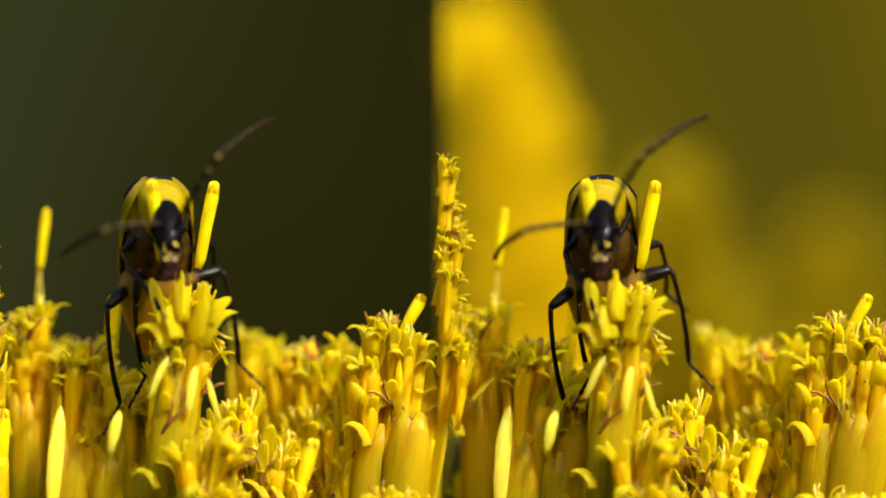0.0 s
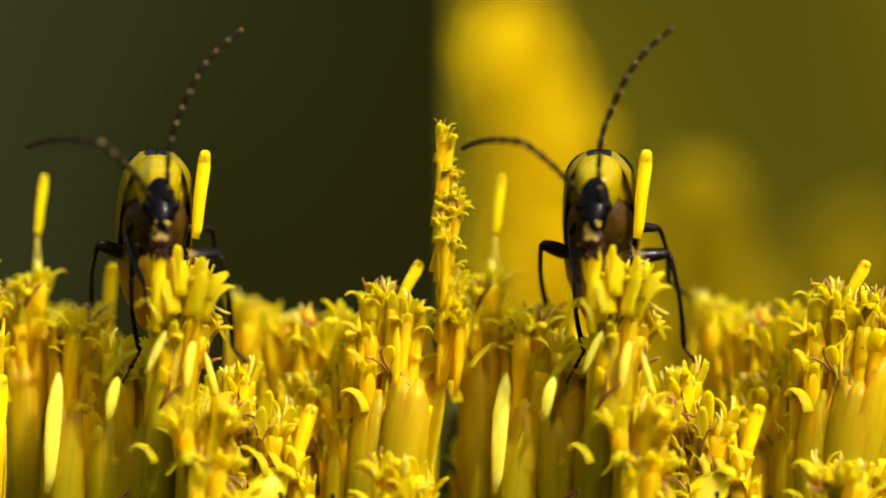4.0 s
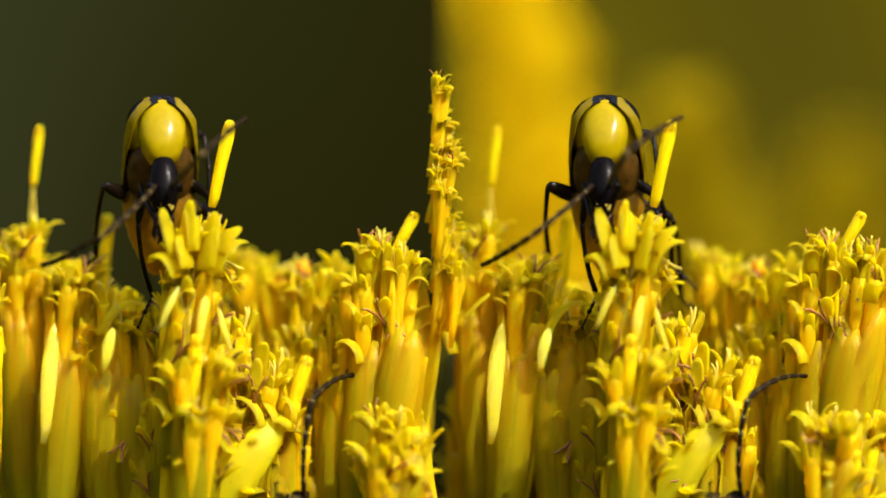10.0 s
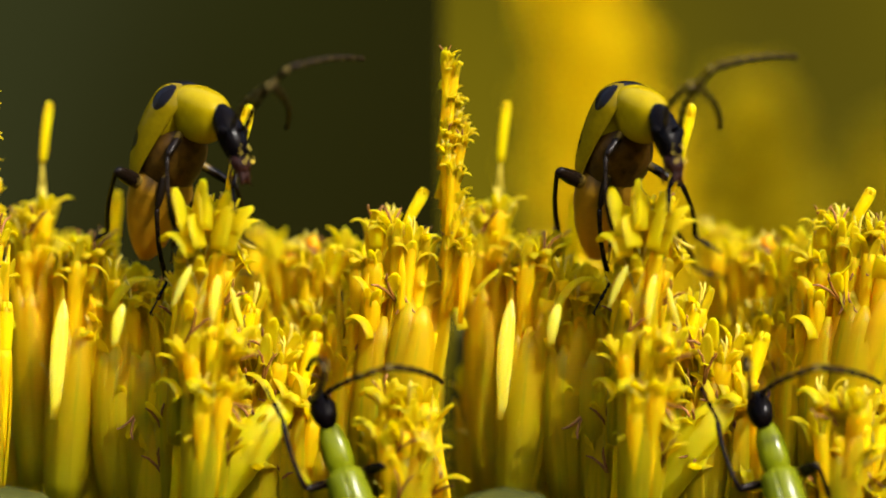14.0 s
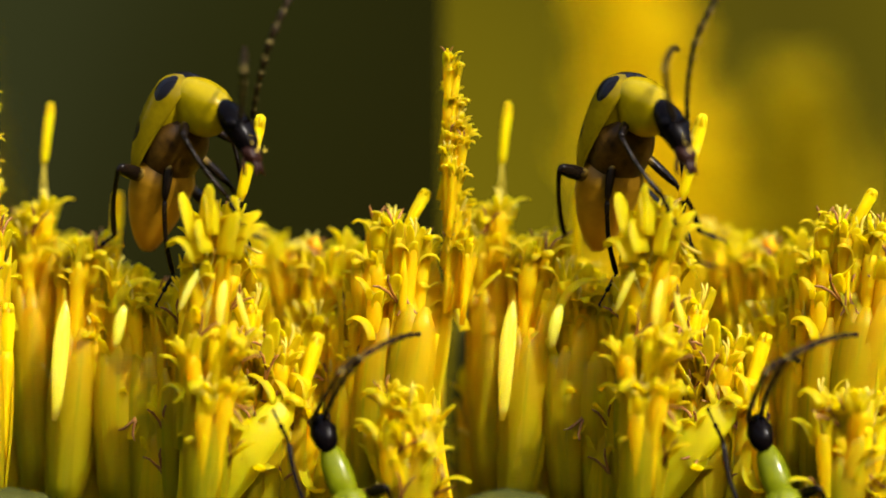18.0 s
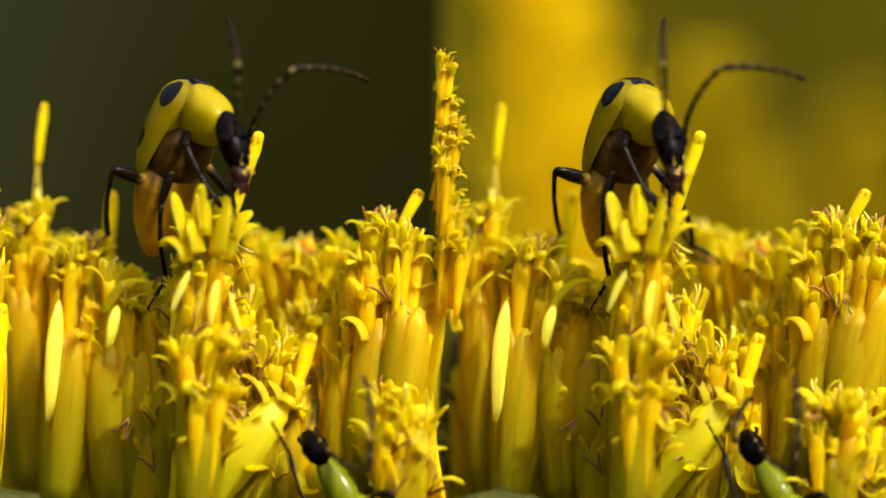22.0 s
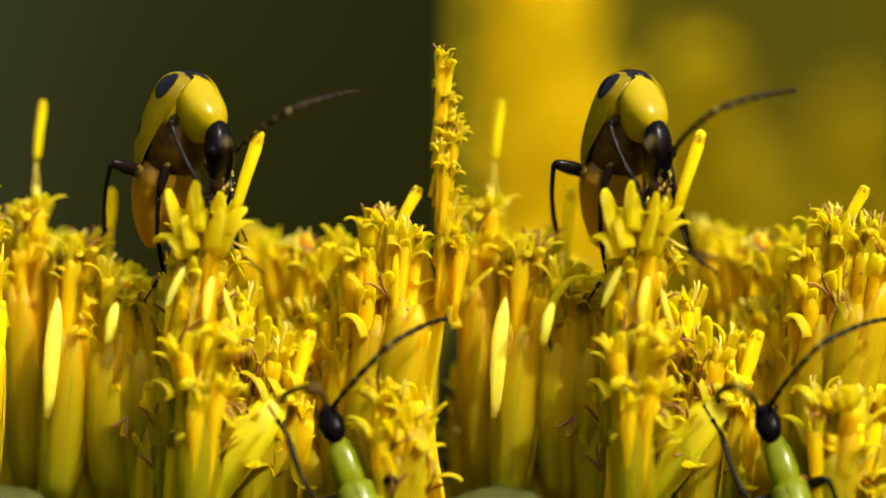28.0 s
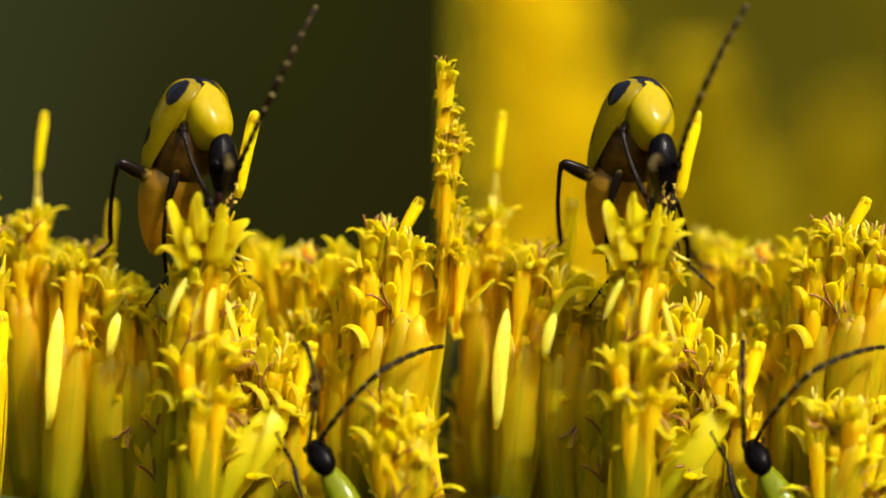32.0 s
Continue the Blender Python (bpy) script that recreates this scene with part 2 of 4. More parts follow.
def femur_material():
    """Leg yellow at the base and black towards the knee."""
    m = Nodes("two_tone_femur")
    sep = m.t.nodes.new("ShaderNodeSeparateXYZ")
    pos = m.coords((1 / K, 1 / K, 1 / K))
    m.link(pos, sep.inputs[0])
    n = m.noise(pos, 0.15, 3)
    f = m.math("ADD", m.math("DIVIDE", sep.outputs[1], 110.0), m.math("MULTIPLY", m.math("SUBTRACT", n, 0.5), 0.25))
    m.colour(m.ramp(f, [(0.16, (0.22, 0.14, 0.02)), (0.34, (0.006, 0.0035, 0.002))]))
    m.set(0.25, 0.09, 0, 0.0)
    m.bump(n, 0.3, 1.5 * K)
    return m.mat


def antenna_material():
    """Dark beads with pale joints between them."""
    m = Nodes("beaded_antenna")
    sep = m.t.nodes.new("ShaderNodeSeparateXYZ")
    pos = m.coords((1 / K, 1 / K, 1 / K))
    m.link(pos, sep.inputs[0])
    n = m.noise(pos, 0.25, 3)
    q = m.math("FRACT", m.math("DIVIDE", sep.outputs[1], 170 / 6))
    dark = m.ramp(n, [(0.3, (0.004, 0.0022, 0.001)), (0.7, (0.018, 0.010, 0.003))])
    m.colour(m.mix(m.ramp(q, [(0.9, (0, 0, 0)), (0.94, (1, 1, 1))]), dark, (0.17, 0.125, 0.035)))
    m.set(0.4, 0.05)
    m.bump(n, 0.6, 1.5 * K)
    return m.mat


FEMURS = femur_material()
ANTENNA = antenna_material()


# ---- distance: dark scrub as glowing sheets, blurred by the lens, and the panel that parts the two set-ups ----
def glowing_backdrop(name, stops, scale, seed, paler=None):
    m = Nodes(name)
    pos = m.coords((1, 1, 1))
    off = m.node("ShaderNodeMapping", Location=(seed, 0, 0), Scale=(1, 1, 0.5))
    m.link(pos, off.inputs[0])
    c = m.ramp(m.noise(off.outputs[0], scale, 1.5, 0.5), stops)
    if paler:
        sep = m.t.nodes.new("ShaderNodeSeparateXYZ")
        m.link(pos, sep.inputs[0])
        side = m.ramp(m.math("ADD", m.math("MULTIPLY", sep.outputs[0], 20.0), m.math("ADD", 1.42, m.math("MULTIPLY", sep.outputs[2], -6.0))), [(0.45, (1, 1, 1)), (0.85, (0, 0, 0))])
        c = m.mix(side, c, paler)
    # emits its colour: the daylight on the scrub is put into it
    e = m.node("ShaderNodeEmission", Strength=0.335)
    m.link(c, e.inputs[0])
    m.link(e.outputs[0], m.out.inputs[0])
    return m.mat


def sheet(name, corners, material, thick=(0, 0.002, 0)):
    bm = bmesh.new()
    a = [bm.verts.new(Vector(c) / K) for c in corners]
    b = [bm.verts.new((Vector(c) + Vector(thick)) / K) for c in corners]
    bm.faces.new(a)
    bm.faces.new(b[::-1])
    for i in range(4):
        j = (i + 1) % 4
        bm.faces.new((a[j], a[i], b[i], b[j]))
    return new(name, mesh_of(name, bm, material, False))


FAR = 0.30
DARKBACK = glowing_backdrop("dark_scrub_glow", [(0.30, (0.016, 0.0146, 0.0024)), (0.52, (0.0196, 0.0182, 0.003)), (0.75, (0.025, 0.027, 0.005))], 22, 3.1, (0.036, 0.039, 0.012))
GOLDBACK = glowing_backdrop("golden_scrub_glow", [(0.30, (0.078, 0.061, 0.005)), (0.52, (0.118, 0.093, 0.004)), (0.75, (0.19, 0.145, 0.004))], 24, 7.4)
tagged(sheet("backdrop_dark", [(-0.4, FAR, -0.3), (0, FAR, -0.3), (0, FAR, 0.3), (-0.4, FAR, 0.3)], DARKBACK), "glowing sheet in the colours of distant dark olive scrub, out of focus", "backdrop", kind="structure")
tagged(sheet("backdrop_golden", [(0, FAR, -0.3), (0.4, FAR, -0.3), (0.4, FAR, 0.3), (0, FAR, 0.3)], GOLDBACK), "glowing sheet in the colours of distant golden olive meadow, out of focus", "backdrop", kind="structure")
mm = Nodes("silvered_panel")
mm.colour((0.97, 0.97, 0.97))
mm.set(0.0, 0.5, 1.0)
panel = sheet("trim_divider", [(0, 0.014, -0.06), (0, FAR - 0.002, -0.12), (0, FAR - 0.002, 0.12), (0, 0.014, 0.06)], mm.mat, (0.00001, 0, 0))
tagged(panel, "thin mirror panel dividing the two matching flower views", "panel", kind="structure")
# tall meadow grass all round, beyond the flowers
scrub_mat = simple("meadow_grass", (0.13, 0.14, 0.012), (0.40, 0.33, 0.02), 0.0009, 0.8, 0.1, 0, 0.1, 0.3)
rng = random.Random(11)
bm = bmesh.new()
for i in range(2600):
    a, r = i * 2 * math.pi / 2600, rng.uniform(0.62, 0.86)
    lean, turn, h, w = rng.uniform(-.12, .12), rng.uniform(-.1, .1), rng.uniform(0.74, 1.06), rng.uniform(0.005, 0.009)
    pts = [((r + lean * q * q) * math.cos(a + turn * q * q) / K, (r + lean * q * q) * math.sin(a + turn * q * q) / K, (-0.62 + h * q) / K) for q in (0, .4, .75, 1)]
    tube(bm, pts, [w / K, w * .9 / K, w * .55 / K, w * .08 / K], 4, .35, (math.cos(a), math.sin(a), 0))
ring = new("meadow_grass", mesh_of("meadow_grass", bm, scrub_mat))
tagged(ring, "tall golden green meadow grass round the flowers", "grass", kind="stuff")
grd = simple("meadow_floor", (0.07, 0.085, 0.012), (0.20, 0.17, 0.02), 0.00025, 0.95)
ground = sheet("ground", [(-40, -40, -0.62), (40, -40, -0.62), (40, 40, -0.62), (-40, 40, -0.62)], grd, (0, 0, -0.02))
tagged(ground, "golden green meadow floor far below the flowers", "ground", kind="structure")


def plume_mesh(seed, height, width, n, lo=-1e9, hi=1e9):
    """A far flower spike: hundreds of small florets round a tapering stem."""
    rng = random.Random(seed)
    bm = bmesh.new()
    tube(bm, [(0, 0, -height * 0.6), (0, 0, height * 0.9)], [26, 6], 6)
    for i in range(n):
        z = rng.random() ** 1.35
        r = width * (1 - z) ** 0.75 * math.sqrt(rng.random())
        a = rng.random() * 2 * math.pi
        c = Vector((r * math.cos(a), r * math.sin(a), z * height))
        if not lo + 300 * rng.random() ** 2 < c.x < hi - 300 * rng.random() ** 2:
            continue
        s = rng.uniform(50, 95)
        d = Vector((math.cos(a), math.sin(a), rng.uniform(0.2, 1.2))).normalized()
        x = d.orthogonal().normalized()
        y = d.cross(x)
        tip = bm.verts.new(c + d * s)
        base = [bm.verts.new(c + x * (s * .5 * math.cos(k * 2.094)) + y * (s * .5 * math.sin(k * 2.094))) for k in range(3)]
        for k in range(3):
            bm.faces.new((base[k], base[(k + 1) % 3], tip))
        bm.faces.new(base[::-1])
    return bm


PLUMES = []


def plume(side, px, py, depth, height, width, n, seed, material, label):
    at = spot_far(px, py, depth, side)
    f = (D + depth * K) / D
    lo, hi = (135 * f - at.x / K, 1e9) if side == RIGHT else (-1e9, -130 * f - at.x / K)
    ob = new("flower_plume", mesh_of("flower_plume", plume_mesh(seed, height, width, n, lo, hi), material, False))
    ob.location = at
    tagged(ob, label, "flower", "blurred flower spikes behind", kind="stuff")
    PLUMES.append((ob, ob.location.copy(), depth))
    return ob


def spot_far(px, py, depth, side):
    x = px if side == LEFT else px + 784
    f = (D + depth * K) / D
    return Vector(((x - 784) * K * f, depth * K, (441 - py) * K * f))


# ---- flowers ----
LOBES = []
for i in range(9):
    rng = random.Random(40 + i)
    n, ang, y, z, path = 9, rng.uniform(0.0, 0.15), 0.0, 0.0, []
    curl, L = (0.15, 0.25, 0.35, 0.5, 0.65, 0.9, 1.3, 2.4, 3.6)[i], rng.uniform(40, 64) + (24 if i > 6 else 0)
    for k in range(n):
        path.append((y, z))
        f = k / (n - 1)
        y += math.cos(ang) * L / n
        z += math.sin(ang) * L / n
        ang += curl / n * (0.4 + 1.2 * f)
    w0 = rng.uniform(8.5, 12)
    bm = strip(bmesh.new(), path, [w0 * (.95, 1, 1.04, 1.05, 1.04, 1.0, .93, .78, .36)[k] for k in range(n)], 1.8, 0.3)
    LOBES.append(mesh_of("petal", bm, PETAL))
TUBES = []
for i in range(5):
    rng = random.Random(70 + i)
    r = rng.uniform(13, 18)
    bend = rng.uniform(-7, 7)
    bm = tube(bmesh.new(), [(bend * math.sin(q * 3), q * 190 - 190, bend * q) for q in (0, .25, .5, .68, .8, .92, 1)],
              [8, 9, 10, r * .8, r * .95, r * 1.0, r * .85], 12)
    TUBES.append(mesh_of("floret", bm, TUBE))
STYLES = []
for i in range(4):
    rng = random.Random(90 + i)
    bm = bmesh.new()
    for s in (-1, 1):
        q = rng.uniform(0.5, 1.2)
        tube(bm, [(0, -20, 0), (s * 3, 14, 2), (s * 10 * q, 34, 5 * q), (s * 17 * q, 44, 12 * q)], [2.4, 2.6, 2.6, 1.5], 6)
    STYLES.append(mesh_of("stigma", bm, ANTHER if i == 3 else FILAMENT))
BUDS = []
for i in range(3):
    rr = (12, 14, 17)[i]
    LL = (150, 110, 80)[i]
    bm = bmesh.new()
    tube(bm, [(0, 0, 0), (1, LL * .12, 0), (0, LL * .5, 1), (1, LL * .86, 0), (0, LL * .96, 0), (0, LL, 0)], [rr * .55, rr * .8, rr * .92, rr, rr * .8, rr * .35], 10)
    for k in range(5):
        a = k * 1.2566
        tube(bm, [(rr * .7 * math.cos(a), LL * .9, rr * .7 * math.sin(a)), (rr * .5 * math.cos(a), LL * 1.02, rr * .5 * math.sin(a)),
                  (rr * .2 * math.cos(a), LL * 1.05, rr * .2 * math.sin(a))], [rr * .36, rr * .3, rr * .1], 6)
    BUDS.append(mesh_of("bud", bm, BUD))
BIG_BRACT = mesh_of("bract", tube(bmesh.new(), [(0, 0, 0), (2, 20, 3), (0, 60, 6), (-1, 100, 6), (0, 130, 2), (0, 146, -3), (0, 152, -6)], [4, 8, 12, 13, 10, 5, 1], 12, .4), STEM)
HIGHLIGHT_PETAL = BIG_BRACT.copy()
HIGHLIGHT_PETAL.materials[0] = HIGHLIGHT
ORANGE_BUD = BUDS[2].copy()
ORANGE_BUD.materials[0] = ORANGE
BRACTS = {}


def bract(width, length, i):
    key = (round(width / 14), round(length / 40), i % 3)
    if key not in BRACTS:
        w, L = key[0] * 14, key[1] * 40
        n = 9
        prof = (.24, .29, .34, .38, .41, .43, .44, .44, .43)
        flare = (0, 0, 0, 0, 0, .0, .01, .03, .07)[:n]
        path = [(L * k / (n - 1), w * (prof[k] + flare[k] * (key[2] - 0.6))) for k in range(n)]
        ww = [w * .27 * q for q in (.8, .95, 1, 1.05, 1.05, 1, .9, .68, .16)]
        BRACTS[key] = mesh_of("bract", strip(bmesh.new(), path, ww, 2.5, -0.33), BRACT)
    return BRACTS[key]


HEADS = []   # (object, rest pose, follows the perch)


def inside(px, side, margin=13):
    return px < 784 - margin if side == LEFT else px > margin


def flower_head(side, base, top, width, depth, florets, seed, label, spread=1.0, stand=0.0, lift=1.15, perch=False, stalk=True, loose=3):
    """One flower head: bracts wrapped round a spindle, and florets with curled petals out of its top."""
    rng = random.Random(seed)
    shift = depth * math.tan(STEREO) if side == RIGHT else 0
    ob = new("flower_head")
    ob.empty_display_size = 0.001
    tagged(ob, label, "flower", "yellow flower heads")
    axis = Vector((top[0] - base[0], stand, base[1] - top[1]))
    L = axis.length
    turn = facing(base[0], side)
    m = turn @ frame_along((0, 0, 0), axis, (0, -1, 0))
    m.translation = spot(base[0], base[1], depth, side)
    ob.matrix_basis = m
    HEADS.append((ob, m.copy(), perch))
    ax = axis.normalized()
    small = seed in (18, 19)
    if stalk and not small and inside(base[0] + shift, side, 16):
        bm = tube(bmesh.new(), [(0, -160, 0), (0, -60, 2), (0, 10, 0), (0, L * .3, 0), (0, L * .58, 0)], [11, 12, width * .2, width * .26, width * .28], 10)
        part("stem", bm, ob, None, "", BRACT)
    nb = 10 if stalk and not small and (side == LEFT or base[0] > -20) else 0
    for i in range(nb):
        tier = i % 3
        a = 2 * math.pi * i / nb + rng.uniform(-.12, .12)
        if not inside(base[0] + ax.x * L * .4 + math.sin(a) * width * .5 + shift, side, 18):
            continue
        me = bract(width * (1 + .07 * (2 - tier)), L * (.70 + .10 * tier), i)
        mm = Matrix.Rotation(a, 4, "Y")
        mm.translation = (0, 6.0 * tier, 0)
        part("bract", me, ob, mm)
    florets = int(florets * 1.3)
    for i in range(florets):
        a = (math.pi if small else 2 * math.pi) * (i + rng.random() * .6) / florets
        rr = width * (.12 + .34 * (i % 3) / 2) * spread
        tilt = rng.uniform(.03, .24) * spread * (.5 + rr / width)
        h = L * (1 - lift * .42 * rng.random() ** 1.3) - (10 if i % 3 == 2 else 0)
        p = Vector((rr * math.sin(a), h, rr * math.cos(a)))
        d = Vector((tilt * math.sin(a) * 1.4, 1, tilt * math.cos(a) * 1.4))
        if not (inside(base[0] + ax.x * h + p.x + shift, side, 3 if small else 16) and inside(base[0] + ax.x * h + p.x + d.x * 40 + shift, side, 4 if small else 26)):
            continue
        fm = frame_along(p, d, (math.sin(a), 0, math.cos(a)))
        fl = part("floret", TUBES[rng.randrange(5)], ob, fm @ Matrix.Scale(.62, 4) if small or seed == 38 else fm)
        if not small and rng.random() < .07:
            part("bud", BUDS[1 + rng.randrange(2)], fl, pose(0, -30, 0, 0, rng.uniform(0, 90), 0))
            continue
        a0 = rng.uniform(0, 72)
        for k in range(5):
            mm = Matrix.Rotation(radians((36 * k - 72 if small else a0 + 72 * k) + rng.uniform(-9, 9)), 4, "Y") @ pose(0, -14, rng.uniform(8, 12), rng.uniform(-12, 9), 0, rng.uniform(-10, 10))
            part("petal", LOBES[rng.randrange(9)], fl, mm @ Matrix.Scale(1.0, 4) if small else mm)
        if rng.random() < .6:
            part("stigma", STYLES[rng.randrange(4)], fl, pose(0, 0, 0, 0, rng.uniform(0, 360), 0))
    for i in range(0 if small else loose):
        a, h = rng.uniform(-1.9, 1.9), L * rng.uniform(.38, .95)
        r = width * rng.uniform(.34, .46)
        if not inside(base[0] + ax.x * h + r * math.sin(a) + shift, side, 16):
            continue
        d = Vector((math.sin(a) * rng.uniform(.1, .7), rng.choice((1, 1, 1, 1, -.8)), math.cos(a) * rng.uniform(.1, .6)))
        part("petal", LOBES[rng.randrange(9)], ob, frame_along((r * math.sin(a), h, r * math.cos(a)), d, (math.sin(a), 0, math.cos(a))) @ Matrix.Scale(1.4 if depth < 80 else 1, 4))
        if rng.random() < .5:
            part("stigma", STYLES[2 + (rng.random() < .7)], ob, frame_along((r * 1.1 * math.sin(a), h, r * 1.15 * math.cos(a)), d + Vector((rng.uniform(-1, 1), 0, 0)), (0, 0, 1)))
    if not ob.children:
        HEADS.pop()
        bpy.data.objects.remove(ob)
        return None
    return ob


def rod(name, ob, tip, foot, depth, thick, side, base, data, label=""):
    """A straight bud in plan places on a flower head whose base is given."""
    d = Vector((tip[0] - foot[0], 0, foot[1] - tip[1]))
    p = Vector((foot[0] - base[0], depth, base[1] - foot[1]))
    w = frame_along(p, d, (0, -1, 0))
    inv = frame_along((0, 0, 0), rest_axis(ob, side, base), (0, -1, 0)).inverted()
    return part(name, data, ob, inv @ w @ Matrix.Diagonal((thick, d.length / 150, thick, 1)), label)


def curl(ob, side, base, at, d, way, depth, which, size, broad=1.0):
    """A large curled petal in plan places on a flower head; way: the side it curls to."""
    p = Vector((at[0] - base[0], depth, base[1] - at[1]))
    inv = frame_along((0, 0, 0), rest_axis(ob, side, base), (0, -1, 0)).inverted()
    return part("petal", LOBES[which], ob, inv @ frame_along(p, d, (way, 0, 0)) @ Matrix.Rotation(0.5 * way, 4, "Y") @ Matrix.Diagonal((size * broad, size, size, 1)))


AXES = {}


def rest_axis(ob, side, base):
    return AXES[ob.name]


YG = "yellow flower head with green-gold bracts and curled petals"
ROW = [  # base, top, width, depth, florets, seed, spread, stand
    ((60, 872), (50, 410), 82, 150, 12, 1, 0.85, 10),
    ((108, 905), (152, 455), 96, 110, 12, 2, 0.85, 0),
    ((205, 900), (206, 520), 100, 100, 11, 3, 1.0, 0),
    ((258, 910), (262, 550), 96, 90, 10, 4, 1.0, 0),
    ((352, 960), (372, 640), 92, -70, 19, 6, 1.1, -20),
    ((455, 960), (462, 610), 96, 30, 14, 7, 1.1, 0),
    ((425, 900), (452, 440), 84, 260, 11, 8, 1.0, 30),
    ((520, 900), (500, 480), 86, 190, 12, 9, 1.0, 20),
    ((560, 900), (580, 450), 92, 150, 14, 10, 1.1, 10),
    ((600, 930), (640, 520), 90, 90, 12, 11, 1.0, 10),
    ((650, 930), (690, 430), 104, 60, 15, 12, 1.1, 0),
    ((745, 900), (762, 470), 92, 120, 12, 13, 1.0, 10),
    ((715, 1010), (718, 740), 100, -50, 20, 14, 1.3, -30),
    ((790, 1010), (775, 750), 90, -20, 12, 15, 1.2, 0),
    ((540, 940), (545, 560), 84, 140, 12, 16, 1.0, 0),
    ((-24, 900), (-30, 450), 84, 0, 11, 17, 1.0, 0),
    ((-10, 470), (-10, 240), 72, 60, 26, 18, 1.1, 0),
    ((-16, 325), (-18, 105), 60, 60, 24, 19, 1.1, 0),
    ((10, 1010), (14, 640), 60, 300, 16, 32, 0.8, 0),
    ((312, 940), (310, 570), 88, 60, 9, 20, 1.0, 0),
    ((180, 900), (178, 500), 86, 330, 11, 21, 1.0, 0),
    ((100, 900), (98, 440), 84, 380, 11, 22, 1.0, 0),
    ((620, 980), (628, 640), 88, 100, 12, 23, 1.1, 0),
    ((500, 1000), (505, 690), 90, 60, 11, 24, 1.2, -10),
    ((702, 830), (770, 450), 112, 30, 9, 25, 0.8, 0),
    ((400, 940), (415, 560), 80, 60, 11, 26, 1.0, 0),
    ((40, 1000), (34, 700), 96, 220, 7, 27, 0.8, 0),
    ((270, 1000), (290, 700), 84, 80, 5, 28, 0.7, 0),
    ((150, 1010), (146, 700), 100, 180, 7, 29, 0.8, 0),
    ((590, 1010), (585, 760), 96, 120, 6, 30, 0.8, 0),
    ((4, 690), (8, 440), 80, 60, 14, 38, 0.9, 0),
    ((232, 990), (236, 620), 112, 190, 7, 33, 0.8, 0),
    ((168, 990), (172, 590), 112, 200, 7, 34, 0.8, 0),
    ((440, 990), (432, 620), 112, 150, 7, 35, 0.8, 0),
    ((530, 990), (528, 610), 112, 170, 7, 36, 0.8, 0),
    ((640, 990), (612, 590), 112, 160, 7, 37, 0.8, 0),
]
LIFT = {6: 1.5, 14: 1.6, 15: 1.5, 7: 1.3, 24: 1.3, 18: 2.2, 19: 2.2, 33: .6, 34: .6, 35: .6, 36: .6, 37: .6, 1: .5, 2: .5, 3: .6, 4: .6, 20: .6, 25: .45, 12: .7, 13: .6}   # how far down the florets of a head begin
PERCH_BASE, PERCH_TOP = (318, 800), (370, 392)
RODS = {}
